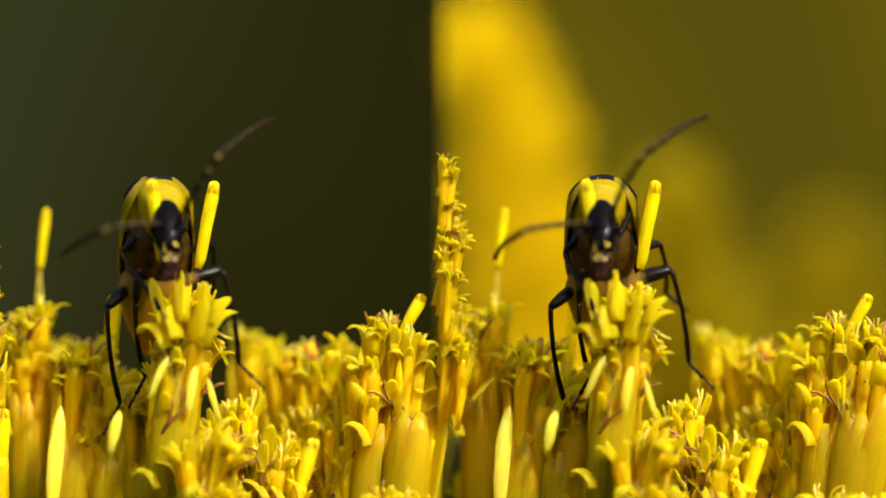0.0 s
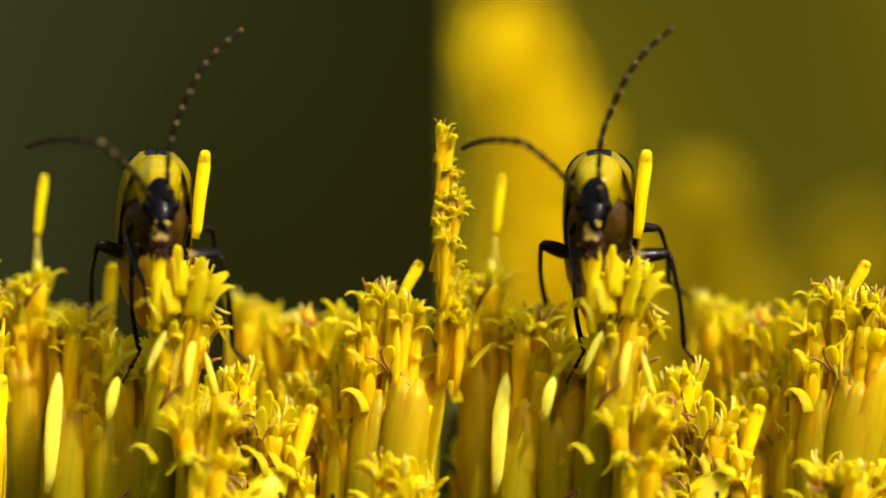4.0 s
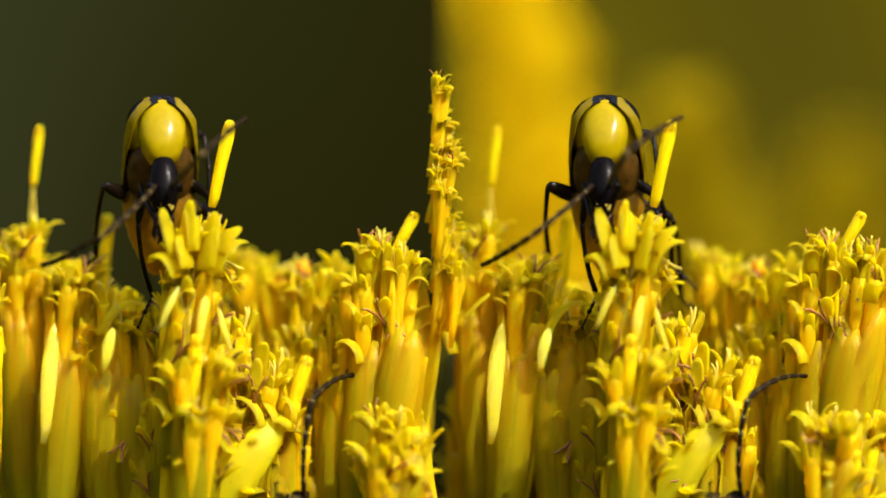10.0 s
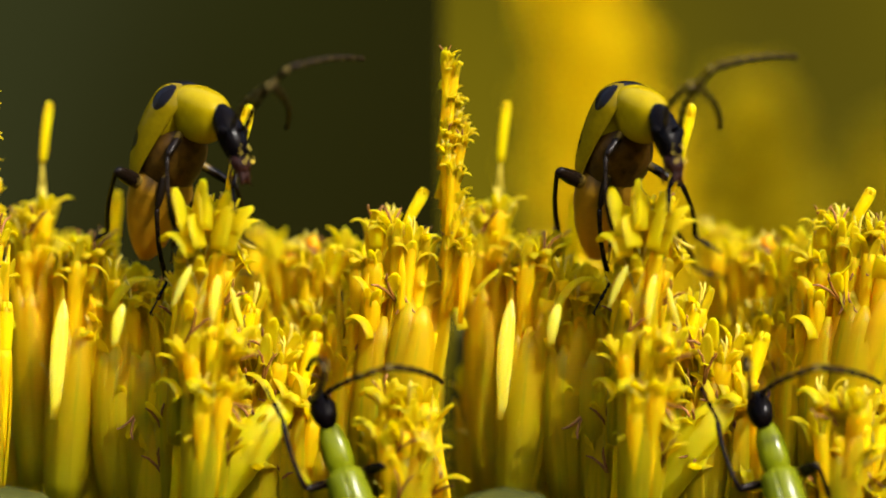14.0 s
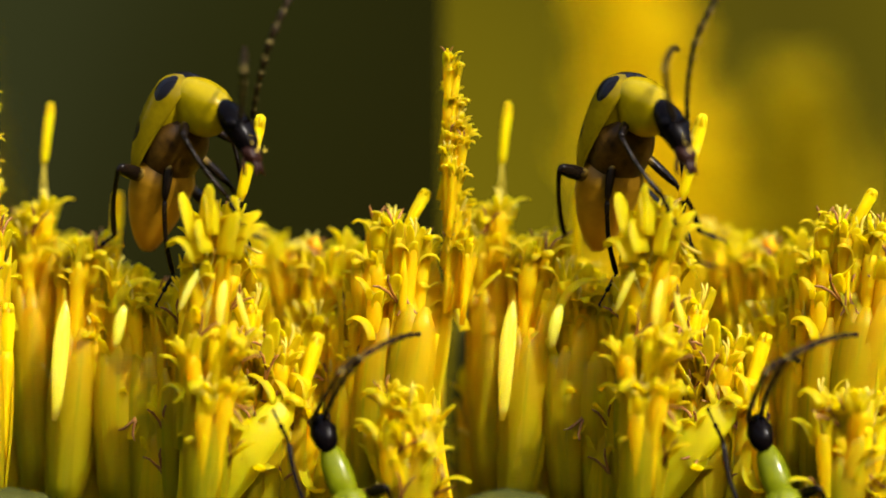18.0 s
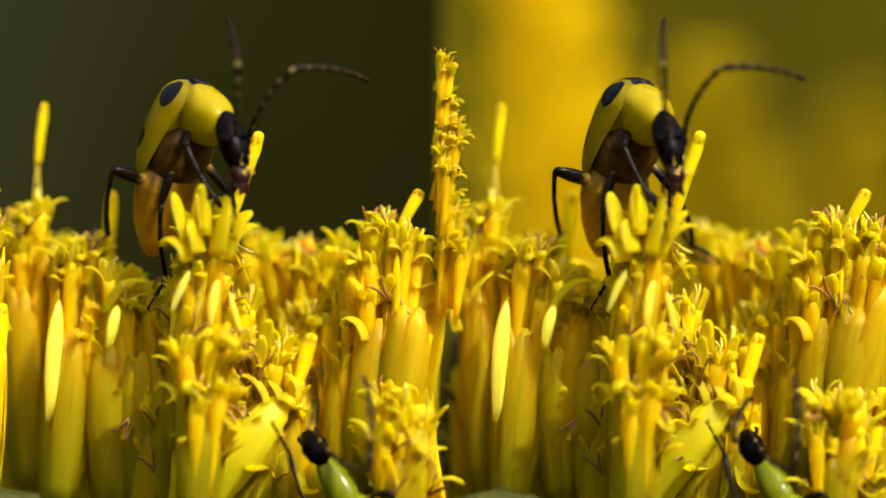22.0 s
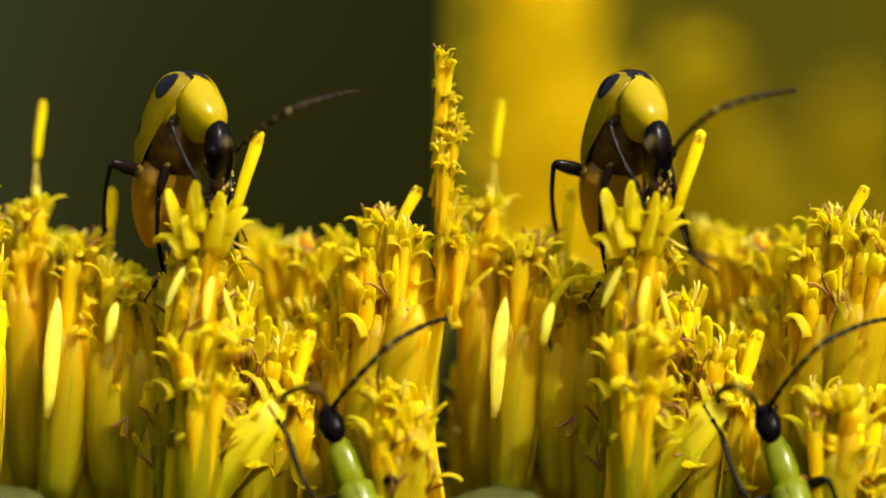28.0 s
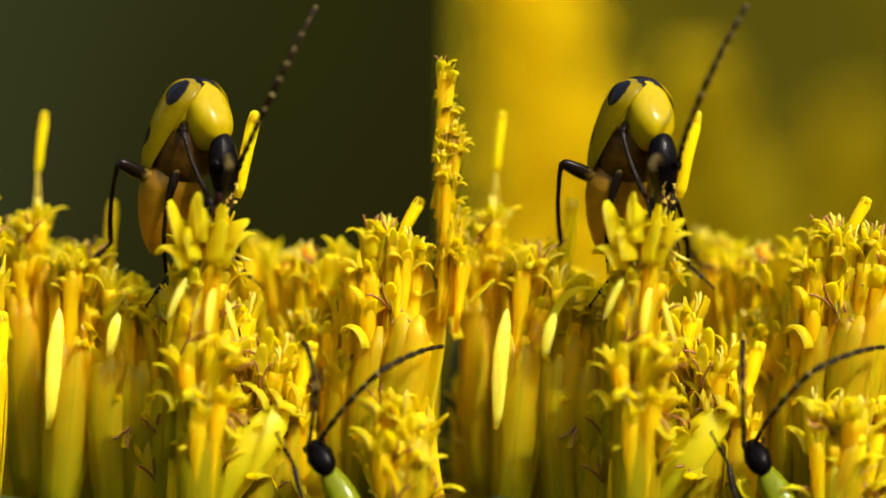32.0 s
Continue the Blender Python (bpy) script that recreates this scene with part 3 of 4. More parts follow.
for side in (LEFT, RIGHT):
    for base, top, width, depth, n, seed, spread, stand in ROW:
        if seed in (18, 19) and side == LEFT:
            base, top = (base[0] - 34, base[1] + 70), (top[0] - 34, top[1] + 70)
        if seed == 32 and side == RIGHT:
            top = (top[0], 775)
        if seed == 38 and side == LEFT:
            continue
        if seed not in (18, 19):
            top = (top[0], top[1] - (42 if seed == 1 else 20))
        AXES["next"] = Vector((top[0] - base[0], stand, base[1] - top[1]))
        h = flower_head(side, base, top, width, depth, n, seed, YG, spread, stand, LIFT.get(seed, 1.0), stalk=seed != 38, loose=12 if seed in (6, 7, 14, 24) else 3)
        if h is None:
            continue
        AXES[h.name] = AXES["next"]
        if seed == 1:
            rod("bud", h, (84, 184), (72, 290), 40, 0.72, side, base, BUDS[0], "slender closed yellow bud on two filaments")
            for dx in (-8, 8):
                d = rod("filament", h, (72, 285), (72 + dx, 372), 40, 0.13, side, base, BUDS[0])
                d.data = d.data.copy()
                d.data.materials[0] = FILAMENT
        if seed == 12:
            rod("bud", h, (749, 346), (712, 415), -10, 0.95, side, base, BUDS[0], "closed yellow bud")
            rod("bud", h, (668, 386), (664, 450), -10, 1.3, side, base, BUDS[1], "closed yellow bud")
            rod("bud", h, (704, 388), (690, 450), 0, 0.95, side, base, BUDS[1], "closed yellow bud")
        if seed == 2:
            rod("petal", h, (110, 540), (90, 752), -60, 1.15, side, base, HIGHLIGHT_PETAL, "long petal with a sun highlight put into its pale colour")
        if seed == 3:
            rod("petal", h, (214, 545), (196, 620), -190, 0.8, side, base, HIGHLIGHT_PETAL, "petal with a sun highlight put into its pale colour")
        if seed == 24:
            rod("bract", h, (512, 705), (352, 925), -76, 2.9, side, base, BIG_BRACT, "smooth yellow-green bract")
            curl(h, side, base, (482, 722), (-.2, 0, 1), -1, -84, 7, 1.35)
            curl(h, side, base, (508, 722), (-.1, 0, 1), -1, -78, 6, 1.25)
            curl(h, side, base, (536, 716), (.1, 0, 1), -1, -70, 7, 1.0)
        if seed == 14:
            curl(h, side, base, (682, 735), (-.25, 0, 1), -1, -50, 8, 1.3)
            curl(h, side, base, (735, 860), (.2, 0, 1), 1, -60, 7, 1.5)
            curl(h, side, base, (670, 800), (-.2, 0, 1), -1, -60, 7, 1.2)
        if seed == 12:
            curl(h, side, base, (742, 452), (.2, 0, 1), 1, -30, 8, 1.0)
            curl(h, side, base, (655, 610), (-.1, 0, 1), -1, -60, 8, 1.4)
        if seed == 1:
            curl(h, side, base, (22, 590), (-.2, 0, 1), -1, -60, 6, 1.5)
            curl(h, side, base, (100, 470), (.3, 0, 1), 1, -60, 7, 1.3)
        if seed == 2:
            curl(h, side, base, (190, 560), (.3, 0, 1), 1, -70, 7, 1.7)
        if seed == 9:
            rod("bud", h, (520, 422), (505, 480), 0, 1.0, side, base, ORANGE_BUD, "orange-tinged closed bud")
        if seed == 10:
            rod("bud", h, (536, 402), (556, 450), 0, 0.7, side, base, ORANGE_BUD, "pinkish dry bud tip")
        if seed == 21:
            rod("bud", h, (204, 335), (194, 480), -130, 0.95, side, base, BUDS[0], "upright closed yellow bud")
    h = flower_head(side, PERCH_BASE, PERCH_TOP, 88, -30, 20, 5, "yellow flower head with open florets under the feeding beetle", 1.0, 0, 0.62, True, loose=7)
    AXES[h.name] = Vector((PERCH_TOP[0] - PERCH_BASE[0], 0, PERCH_BASE[1] - PERCH_TOP[1]))
    # blades whose sunlit brightness comes from their pale colour
    rod("petal", h, (333, 482), (298, 556), -52, 0.55, side, PERCH_BASE, HIGHLIGHT_PETAL, "blade-like petal with its sunlit look put into the pale colour")
    rod("petal", h, (380, 500), (367, 585), -56, 0.7, side, PERCH_BASE, HIGHLIGHT_PETAL, "blade-like petal with its sunlit look put into the pale colour")
    rod("petal", h, (402, 520), (424, 600), -40, 0.45, side, PERCH_BASE, HIGHLIGHT_PETAL)
    # broad upright petals that crowd at the top, before the feeding beetle
    for x, y, lean, way, depth, which, size in ((330, 398, -.2, -1, -58, 0, 1.6), (346, 386, -.05, 1, -66, 3, 1.7), (364, 390, .06, -1, -62, 5, 1.75), (382, 384, .1, 1, -56, 1, 1.6),
                                                (400, 396, .25, 1, -60, 6, 1.5), (352, 420, -.1, -1, -72, 2, 1.7), (376, 424, .05, 1, -74, 4, 1.7), (394, 432, .15, 1, -66, 7, 1.5), (334, 436, -.15, -1, -66, 8, 1.5)):
        curl(h, side, PERCH_BASE, (x, y + 31), (lean, 0, 1), way, depth, which, size, 1.6)
    curl(h, side, PERCH_BASE, (316, 712), (-.25, 0, 1), -1, -60, 8, 1.25)
    curl(h, side, PERCH_BASE, (408, 640), (.1, 0, 1), 1, -60, 7, 1.2)
    RODS[side] = (h, part("bud", BUDS[0], h, None, "leaning closed yellow bud"), part("bud", BUDS[0], h, None, "slender closed yellow bud"))
    # a dark green leaf below
    bm = strip(bmesh.new(), [(0, 0), (60, 14), (120, 16), (180, 4), (220, -20)], [8, 34, 44, 34, 4], 4, 0.15)
    lf = new("leaf", mesh_of("leaf", bm, LEAF))
    tagged(lf, "dark green leaf under the flower heads", "leaf")
    lm = facing(40, side) @ frame_along((0, 0, 0), (1, 0, .08), (0, -.6, .8))
    lm.translation = spot(-110 if side == LEFT else 6, 930, -150, side)
    HEADS.append((lf, lm, False))
# a dark upright leaf shape, added to make the gap beside the divider dark
bm = strip(bmesh.new(), [(0, 0), (90, 8), (190, 10), (280, 4), (350, -14)], [9, 17, 18, 14, 2], 4, 0.25)
lf = new("leaf", mesh_of("leaf", bm, LEAF))
tagged(lf, "dark upright strip added to darken the gap between flower heads", "leaf")
lm = facing(20, RIGHT) @ frame_along((0, 0, 0), (.03, 0, 1), (0, -1, 0))
lm.translation = spot(-38, 890, 420, RIGHT)
HEADS.append((lf, lm, False))


# ---- beetles ----
LEGS = {  # hip in the body's space, length of femur, of tibia
    "F": ((18, -14, -50), 76, 126), "M": ((28, -104, -54), 92, 132), "H": ((40, -172, -40), 86, 172)}
HALF = 170   # each of the two halves of an antenna


def elytron(s, green=False):
    bm = bmesh.new()
    n, k = 30, 16
    L, W, H = (240, 39, 36) if green else (236, 68, 63)
    grid = []
    for i in range(n + 1):
        f = (i / n) ** 1.4
        dome = .2 + .8 * math.sqrt(1 - (1 - min(1, f / (.07 if green else .17))) ** 2)
        w = W * dome * (.8 + .2 * math.sin(min(1, f / .55) * math.pi / 2)) * (1 - max(0, (f - .62) / .38) ** 2.4) ** .55
        h = H * dome * (.72 + .28 * math.sin(min(1, f / .36) * math.pi / 2)) * (1 - max(0, (f - .5) / .5) ** 2.2 * .85)
        row = []
        for j in range(k + 1):
            a = j / k * math.radians(104 if green else 128 - 40 * f)
            row.append(bm.verts.new((s * (0.6 + max(w, 1.0) * math.sin(a)), (-4 if green else 20) - f * L, h * math.cos(a) - 12 - 26 * f * f)))
        grid.append(row)
    # the rim turns in at the shoulder
    grid.insert(0, [bm.verts.new((s * (0.6 + abs(v.co.x) * .5), v.co.y - 6, (v.co.z + 12) * .4 - 12)) for v in grid[0]])
    for i in range(n + 1):
        for j in range(k):
            bm.faces.new((grid[i][j], grid[i][j + 1], grid[i + 1][j + 1], grid[i + 1][j]))
    return bm


def beetle_meshes(green):
    """The shared meshes of a beetle, in its own space: y ahead, z to its back, origin where the thorax meets the wing cases."""
    M = {}
    for s, n in ((1, "wing_r"), (-1, "wing_l")):
        M[n] = mesh_of("wing_case", elytron(s, green), ELYTRA_G if green else ELYTRA)
    bm = blob(bmesh.new(), *(((0, 30, -14), (26, 58, 26)) if green else ((0, 64, -14), (42, 66, 62))), .9 if green else .86, 36, 20, 23 if green else 36, lambda p: Vector((p.x * (1 - .12 * max(0, p.y / 70) + .12 * max(0, -p.y / 70)), p.y, p.z)))
    M["pronotum"] = mesh_of("pronotum", bm, PRONOTUM_G if green else PRONOTUM)
    bm = blob(bmesh.new(), (0, 0, 0), (23, 38, 21) if green else (28, 63, 26), .95, 28, 18, 20 if green else 23, lambda p: Vector((p.x * (1 - .22 * max(0, p.y / 57)), p.y, p.z - (6 * (p.y / 57) ** 2 if p.y > 0 else 0))))
    M["head"] = mesh_of("head", bm, BLACK)
    M["eye"] = mesh_of("eye", blob(bmesh.new(), (0, 0, 0), (9, 13, 12), 1, 16, 10), BLACK)
    bm = blob(bmesh.new(), (0, 0, 0), (19, 24, 15), .9, 18, 10)
    M["labrum"] = mesh_of("labrum", bm, MOUTH)
    M["mandible"] = mesh_of("mandible", tube(bmesh.new(), [(0, -6, 0), (4, 10, -2), (3, 22, -6), (-3, 30, -8)], [7, 7, 5, 1.2], 8), MOUTH)
    M["palp"] = mesh_of("palp", tube(bmesh.new(), [(0, 0, 0), (4, 10, -6), (5, 20, -14), (3, 28, -20)], [3, 3.6, 4, 2], 8), MOUTH)
    bm = bmesh.new()
    rng = random.Random(5)
    for i in range(26):
        blob(bm, (rng.uniform(-14, 14), rng.uniform(-16, 26), rng.uniform(-2, 6)), (rng.uniform(.8, 2.0),) * 3, 1, 6, 4)
    M["pollen"] = mesh_of("pollen_grains", bm, POLLEN)
    bm = blob(bmesh.new(), (0, -112, -38), (36, 66, 28) if green else (60, 70, 48), .9, 28, 16)
    M["thorax"] = mesh_of("thorax", bm, STERNUM)
    M["mesothorax"] = mesh_of("mesothorax", blob(bmesh.new(), (0, -52, -8), (63, 60, 41), .9, 28, 16, 38), PRONOTUM)
    bm = bmesh.new()
    ys, rs = [], []
    for i in range(31):
        f = i / 30
        ys.append((0, -88 - 216 * f, -36 - 40 * f * f))
        ring = 1 - .022 * abs(math.sin(f * 5.5 * math.pi)) ** 6
        rs.append(73 * ring * (1 - f ** 2.6 * .93) ** .7 * max(.02, min(1, f * 2.4)) ** .6)
    tube(bm, ys, rs, 28, .72)
    M["abdomen"] = mesh_of("abdomen", bm, BELLY)
    for key, (hip, fl, tl) in LEGS.items():
        fat = 10.5 if key != "H" else 14
        M["femur" + key] = mesh_of("femur", tube(bmesh.new(), [(0, fl * q, 0) for q in (0, .08, .3, .6, .85, .96, 1)], [fat * q for q in (.5, .75, .95, 1, .8, .62, .4)], 12, .8), FEMURS)
        M["tibia" + key] = mesh_of("tibia", tube(bmesh.new(), [(0, tl * q, 7 * math.sin(q * 3)) for q in (0, .05, .2, .45, .7, .92, 1)], [3.4, 5, 4.2, 4.2, 4.6, 5.4, 3.8], 10), LEGDARK)
        bm = bmesh.new()
        y, z = 0, 0
        for i, (ln, wd) in enumerate(((16, 5), (12, 5.5), (12, 7), (22, 3.4))):
            tube(bm, [(0, y, z), (0, y + ln * .35, z), (0, y + ln * .8, z), (0, y + ln, z)], [wd * .5, wd * .9, wd, wd * .55], 8, .6)
            y += ln * .95
        for s in (-1, 1):
            tube(bm, [(0, y, z), (s * 4, y + 6, z), (s * 6, y + 9, z - 5)], [1.8, 1.5, .5], 6)
        M["tarsus" + key] = mesh_of("tarsus", bm, LEGDARK)
        if key != "F":
            M["trochanter" + key] = mesh_of("trochanter", blob(bmesh.new(), (0, 2, 0), (9, 13, 9), 1, 14, 8), STERNUM)
        else:
            M["trochanter" + key] = mesh_of("trochanter", blob(bmesh.new(), (0, 2, 0), (11, 14, 11), 1, 14, 8), STERNUM)
    for half in (0, 1):
        bm = bmesh.new()
        n = 6
        sag = 15
        pts, rs = [], []
        for i in range(n):
            for q, w in ((0.02, .68), (.12, .85), (.45, 1.0), (.82, 1.15), (.95, .78)):
                f = (i + q) / n
                pts.append((0, HALF * f, sag * 4 * f * (1 - f)))
                rs.append((4.6 + .2 * i) * w if half == 0 else (5.9 - .36 * i) * w)
        tube(bm, pts, rs, 9)
        M["antenna%d" % half] = mesh_of("antenna" if half == 0 else "flagellum", bm, ANTENNA)
    return M


def beetle(green, label):
    M = beetle_meshes(green)
    ob = new("beetle")
    ob.empty_display_size = 0.001
    tagged(ob, label, "beetle", "beetles")
    B = {"root": ob}
    for n in ("wing_r", "wing_l"):
        w = part("wing_case", M[n], ob, None, "glossy %s wing case with black spots" % ("green" if green else "yellow"))
        so = w.modifiers.new("thickness", "SOLIDIFY")
        so.thickness, so.offset = 3 * K, -1
    if not green:
        part("mesothorax", M["mesothorax"], ob, None, "olive-yellow fore body under the wing cases")
    part("thorax", M["thorax"], ob, None, "dark brown underside of the thorax")
    part("abdomen", M["abdomen"], ob, None, "orange-tan abdomen, brown at its base")
    B["pronotum"] = part("pronotum", M["pronotum"], ob, None, "smooth %s pronotum" % ("bright green" if green else "yellow-green"))
    hd = B["head"] = part("head", M["head"], ob, None, "glossy black head")
    for s in (-1, 1):
        part("eye", M["eye"], hd, pose(s * 18, 2, 0) @ Matrix.Scale(.7, 4) if green else pose(s * 24, -2, 4))
        part("mandible", M["mandible"], hd, (pose(s * 7, 30, -12) @ Matrix.Scale(.5, 4) if green else pose(s * 9, 66, -8)) @ Matrix.Diagonal((-s, 1, 1, 1)))
        part("palp", M["palp"], hd, pose(s * 13, 22 if green else 54, -14) @ Matrix.Diagonal((s, 1, 1, 1)))
    part("labrum", M["labrum"], hd, pose(0, 24, -10) @ Matrix.Scale(.6, 4) if green else pose(0, 54, -8), "dark brown mouthparts")
    if not green:
        part("pollen", M["pollen"], hd, pose(0, 42, 12), "yellow pollen grains on the face")["kind"] = "stuff"
    for s in "RL":
        a = B["ant" + s] = part("antenna", M["antenna0"], ob, None, "dark beaded antenna with pale joints")
        B["fla" + s] = part("flagellum", M["antenna1"], a)
        for key in LEGS:
            B["fem" + s + key] = part("femur", M["femur" + key], ob)
            part("trochanter", M["trochanter" + key], B["fem" + s + key])
            tb = B["tib" + s + key] = part("tibia", M["tibia" + key], ob)
            part("tarsus", M["tarsus" + key], tb, pose(0, LEGS[key][2] - 2, 0, 38 if key != "F" else 12, 0, 0))
    return B


BEETLES = {}
for side in (LEFT, RIGHT):
    BEETLES[side] = (beetle(False, "yellow beetle with black spots feeding atop a flower"),
                     beetle(True, "green beetle with black head climbing between flower heads"))

plume_data = [(RIGHT, 175, 900, 2600, 1420, 490, 1800, 1), (RIGHT, 505, 900, 2500, 1010, 300, 900, 2), (RIGHT, 780, 900, 4200, 1050, 430, 800, 3), (LEFT, -300, 900, 4000, 1560, 390, 900, 1)]
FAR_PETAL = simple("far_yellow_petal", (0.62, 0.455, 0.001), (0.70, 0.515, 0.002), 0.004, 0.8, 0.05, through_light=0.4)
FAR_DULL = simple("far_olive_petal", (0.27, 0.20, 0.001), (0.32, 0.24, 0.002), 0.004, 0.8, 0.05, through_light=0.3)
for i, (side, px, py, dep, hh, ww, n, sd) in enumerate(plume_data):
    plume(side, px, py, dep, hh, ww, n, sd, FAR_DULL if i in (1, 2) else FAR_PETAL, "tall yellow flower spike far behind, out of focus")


# ---- movement ----
# where the first beetle is: seconds; root across, down; body yaw, pitch; pronotum yaw, pitch; head yaw, pitch
BODY = [(0, 280, 329, 6, 62, 8, -22, 6, -60), (1, 268, 329, 6, 62, 8, -18, 8, -56), (2, 266, 299, 6, 62, 8, -26, 0, -60), (3, 264, 294, 4, 62, 8, -23, 4, -60), (4, 276, 284, 4, 62, 4, -25, 2, -62),
        (4.5, 270, 262, 4, 60, 4, -27, 0, -62), (6.5, 288, 275, 4, 58, 4, -59, 4, -72), (7, 285, 235, 4, 58, 4, -64, 0, -75), (8, 290, 240, 5, 58, 5, -64, 8, -75), (9, 292, 228, 5, 58, 6, -64, 12, -72),
        (10, 286, 188, 4, 58, 4, -64, 4, -75), (11, 308, 192, 6, 58, 6, -64, 5, -75), (12, 312, 178, 8, 58, 8, -45, 10, -78), (13, 316, 188, 10, 58, 12, -35, 12, -75), (13.5, 326, 173, 26, 62, 22, -27, 26, -62),
        (14, 328, 164, 45, 57, 37, -19, 41, -58), (14.5, 333, 156, 45, 57, 40, -21, 45, -55), (16.5, 323, 124, 45, 57, 38, -29, 45, -56), (17, 329, 149, 45, 57, 38, -32, 45, -56), (18, 331, 148, 45, 57, 40, -23, 49, -50),
        (19, 348, 183, 45, 57, 38, -27, 44, -60), (20, 341, 188, 45, 57, 38, -39, 36, -72), (21, 339, 150, 45, 57, 33, -21, 36, -52), (22, 340, 158, 45, 57, 37, -29, 40, -64), (23, 341, 154, 45, 57, 40, -35, 42, -70),
        (24, 344, 150, 45, 57, 40, -39, 42, -76), (25, 335, 139, 45, 57, 40, -39, 37, -80), (28, 335, 144, 39, 56, 40, -47, 41, -82), (29, 331, 136, 41, 56, 36, -53, 31, -82), (30, 347, 136, 45, 56, 42, -53, 36, -82),
        (31, 355, 143, 47, 56, 42, -55, 31, -82), (32, 351, 156, 45, 56, 40, -55, 36, -82)]
# antennae: seconds; middle and tip of the one on the beetle's own right, then of the left one
FEEL = [(0, 190, 415, 112, 460, 385, 285, 483, 215), (1, 160, 330, 42, 395, 318, 190, 432, 38), (2, 160, 397, 45, 440, 325, 210, 407, 98), (3, 205, 300, 105, 272, 345, 150, 437, 12),
        (4, 180, 262, 52, 268, 325, 190, 438, 45), (4.5, 170, 330, 48, 336, 345, 290, 416, 208), (6.5, 200, 425, 108, 428, 380, 310, 468, 228), (7, 200, 415, 95, 455, 370, 310, 467, 240), (8, 200, 450, 90, 497, 375, 305, 467, 218),
        (9, 205, 437, 97, 495, 390, 260, 475, 147), (10, 185, 420, 77, 470, 360, 275, 435, 212), (11, 215, 405, 97, 450, 385, 270, 460, 198), (11.5, 200, 350, 120, 320, 385, 180, 428, 40), (12, 290, 262, 255, 248, 455, 215, 575, 170),
        (12.5, 290, 200, 270, 148, 455, 230, 568, 205), (13, 225, 262, 143, 305, 450, 277, 535, 328), (13.5, 360, 300, 330, 320, 460, 170, 560, 128), (14, 475, 160, 503, 232, 505, 130, 640, 110), (14.5, 425, 130, 436, 36, 510, 130, 636, 56),
        (16.5, 425, 150, 424, 108, 445, 110, 476, 16), (17, 395, 165, 340, 145, 500, 95, 632, 0), (18, 428, 130, 430, 95, 475, 80, 545, -60), (19, 427, 120, 420, 40, 520, 120, 658, 55), (20, 480, 320, 503, 408, 550, 212, 667, 230),
        (21, 385, 70, 355, -40, 495, 80, 640, 45), (22, 418, 120, 403, 40, 515, 130, 650, 148), (23, 385, 165, 350, 142, 500, 90, 625, 42), (24, 425, 180, 402, 148, 510, 110, 627, 22), (25, 440, 140, 437, 80, 520, 135, 630, 80),
        (25.5, 400, 130, 388, 84, 520, 160, 628, 124), (27.5, 400, 250, 388, 310, 490, 120, 596, 8), (28, 398, 262, 385, 330, 510, 200, 632, 165), (29, 450, 210, 462, 190, 490, 165, 568, 82), (30, 400, 285, 392, 345, 520, 200, 635, 122),
        (31, 400, 320, 385, 330, 530, 255, 643, 182), (32, 404, 300, 396, 360, 480, 170, 565, 0)]
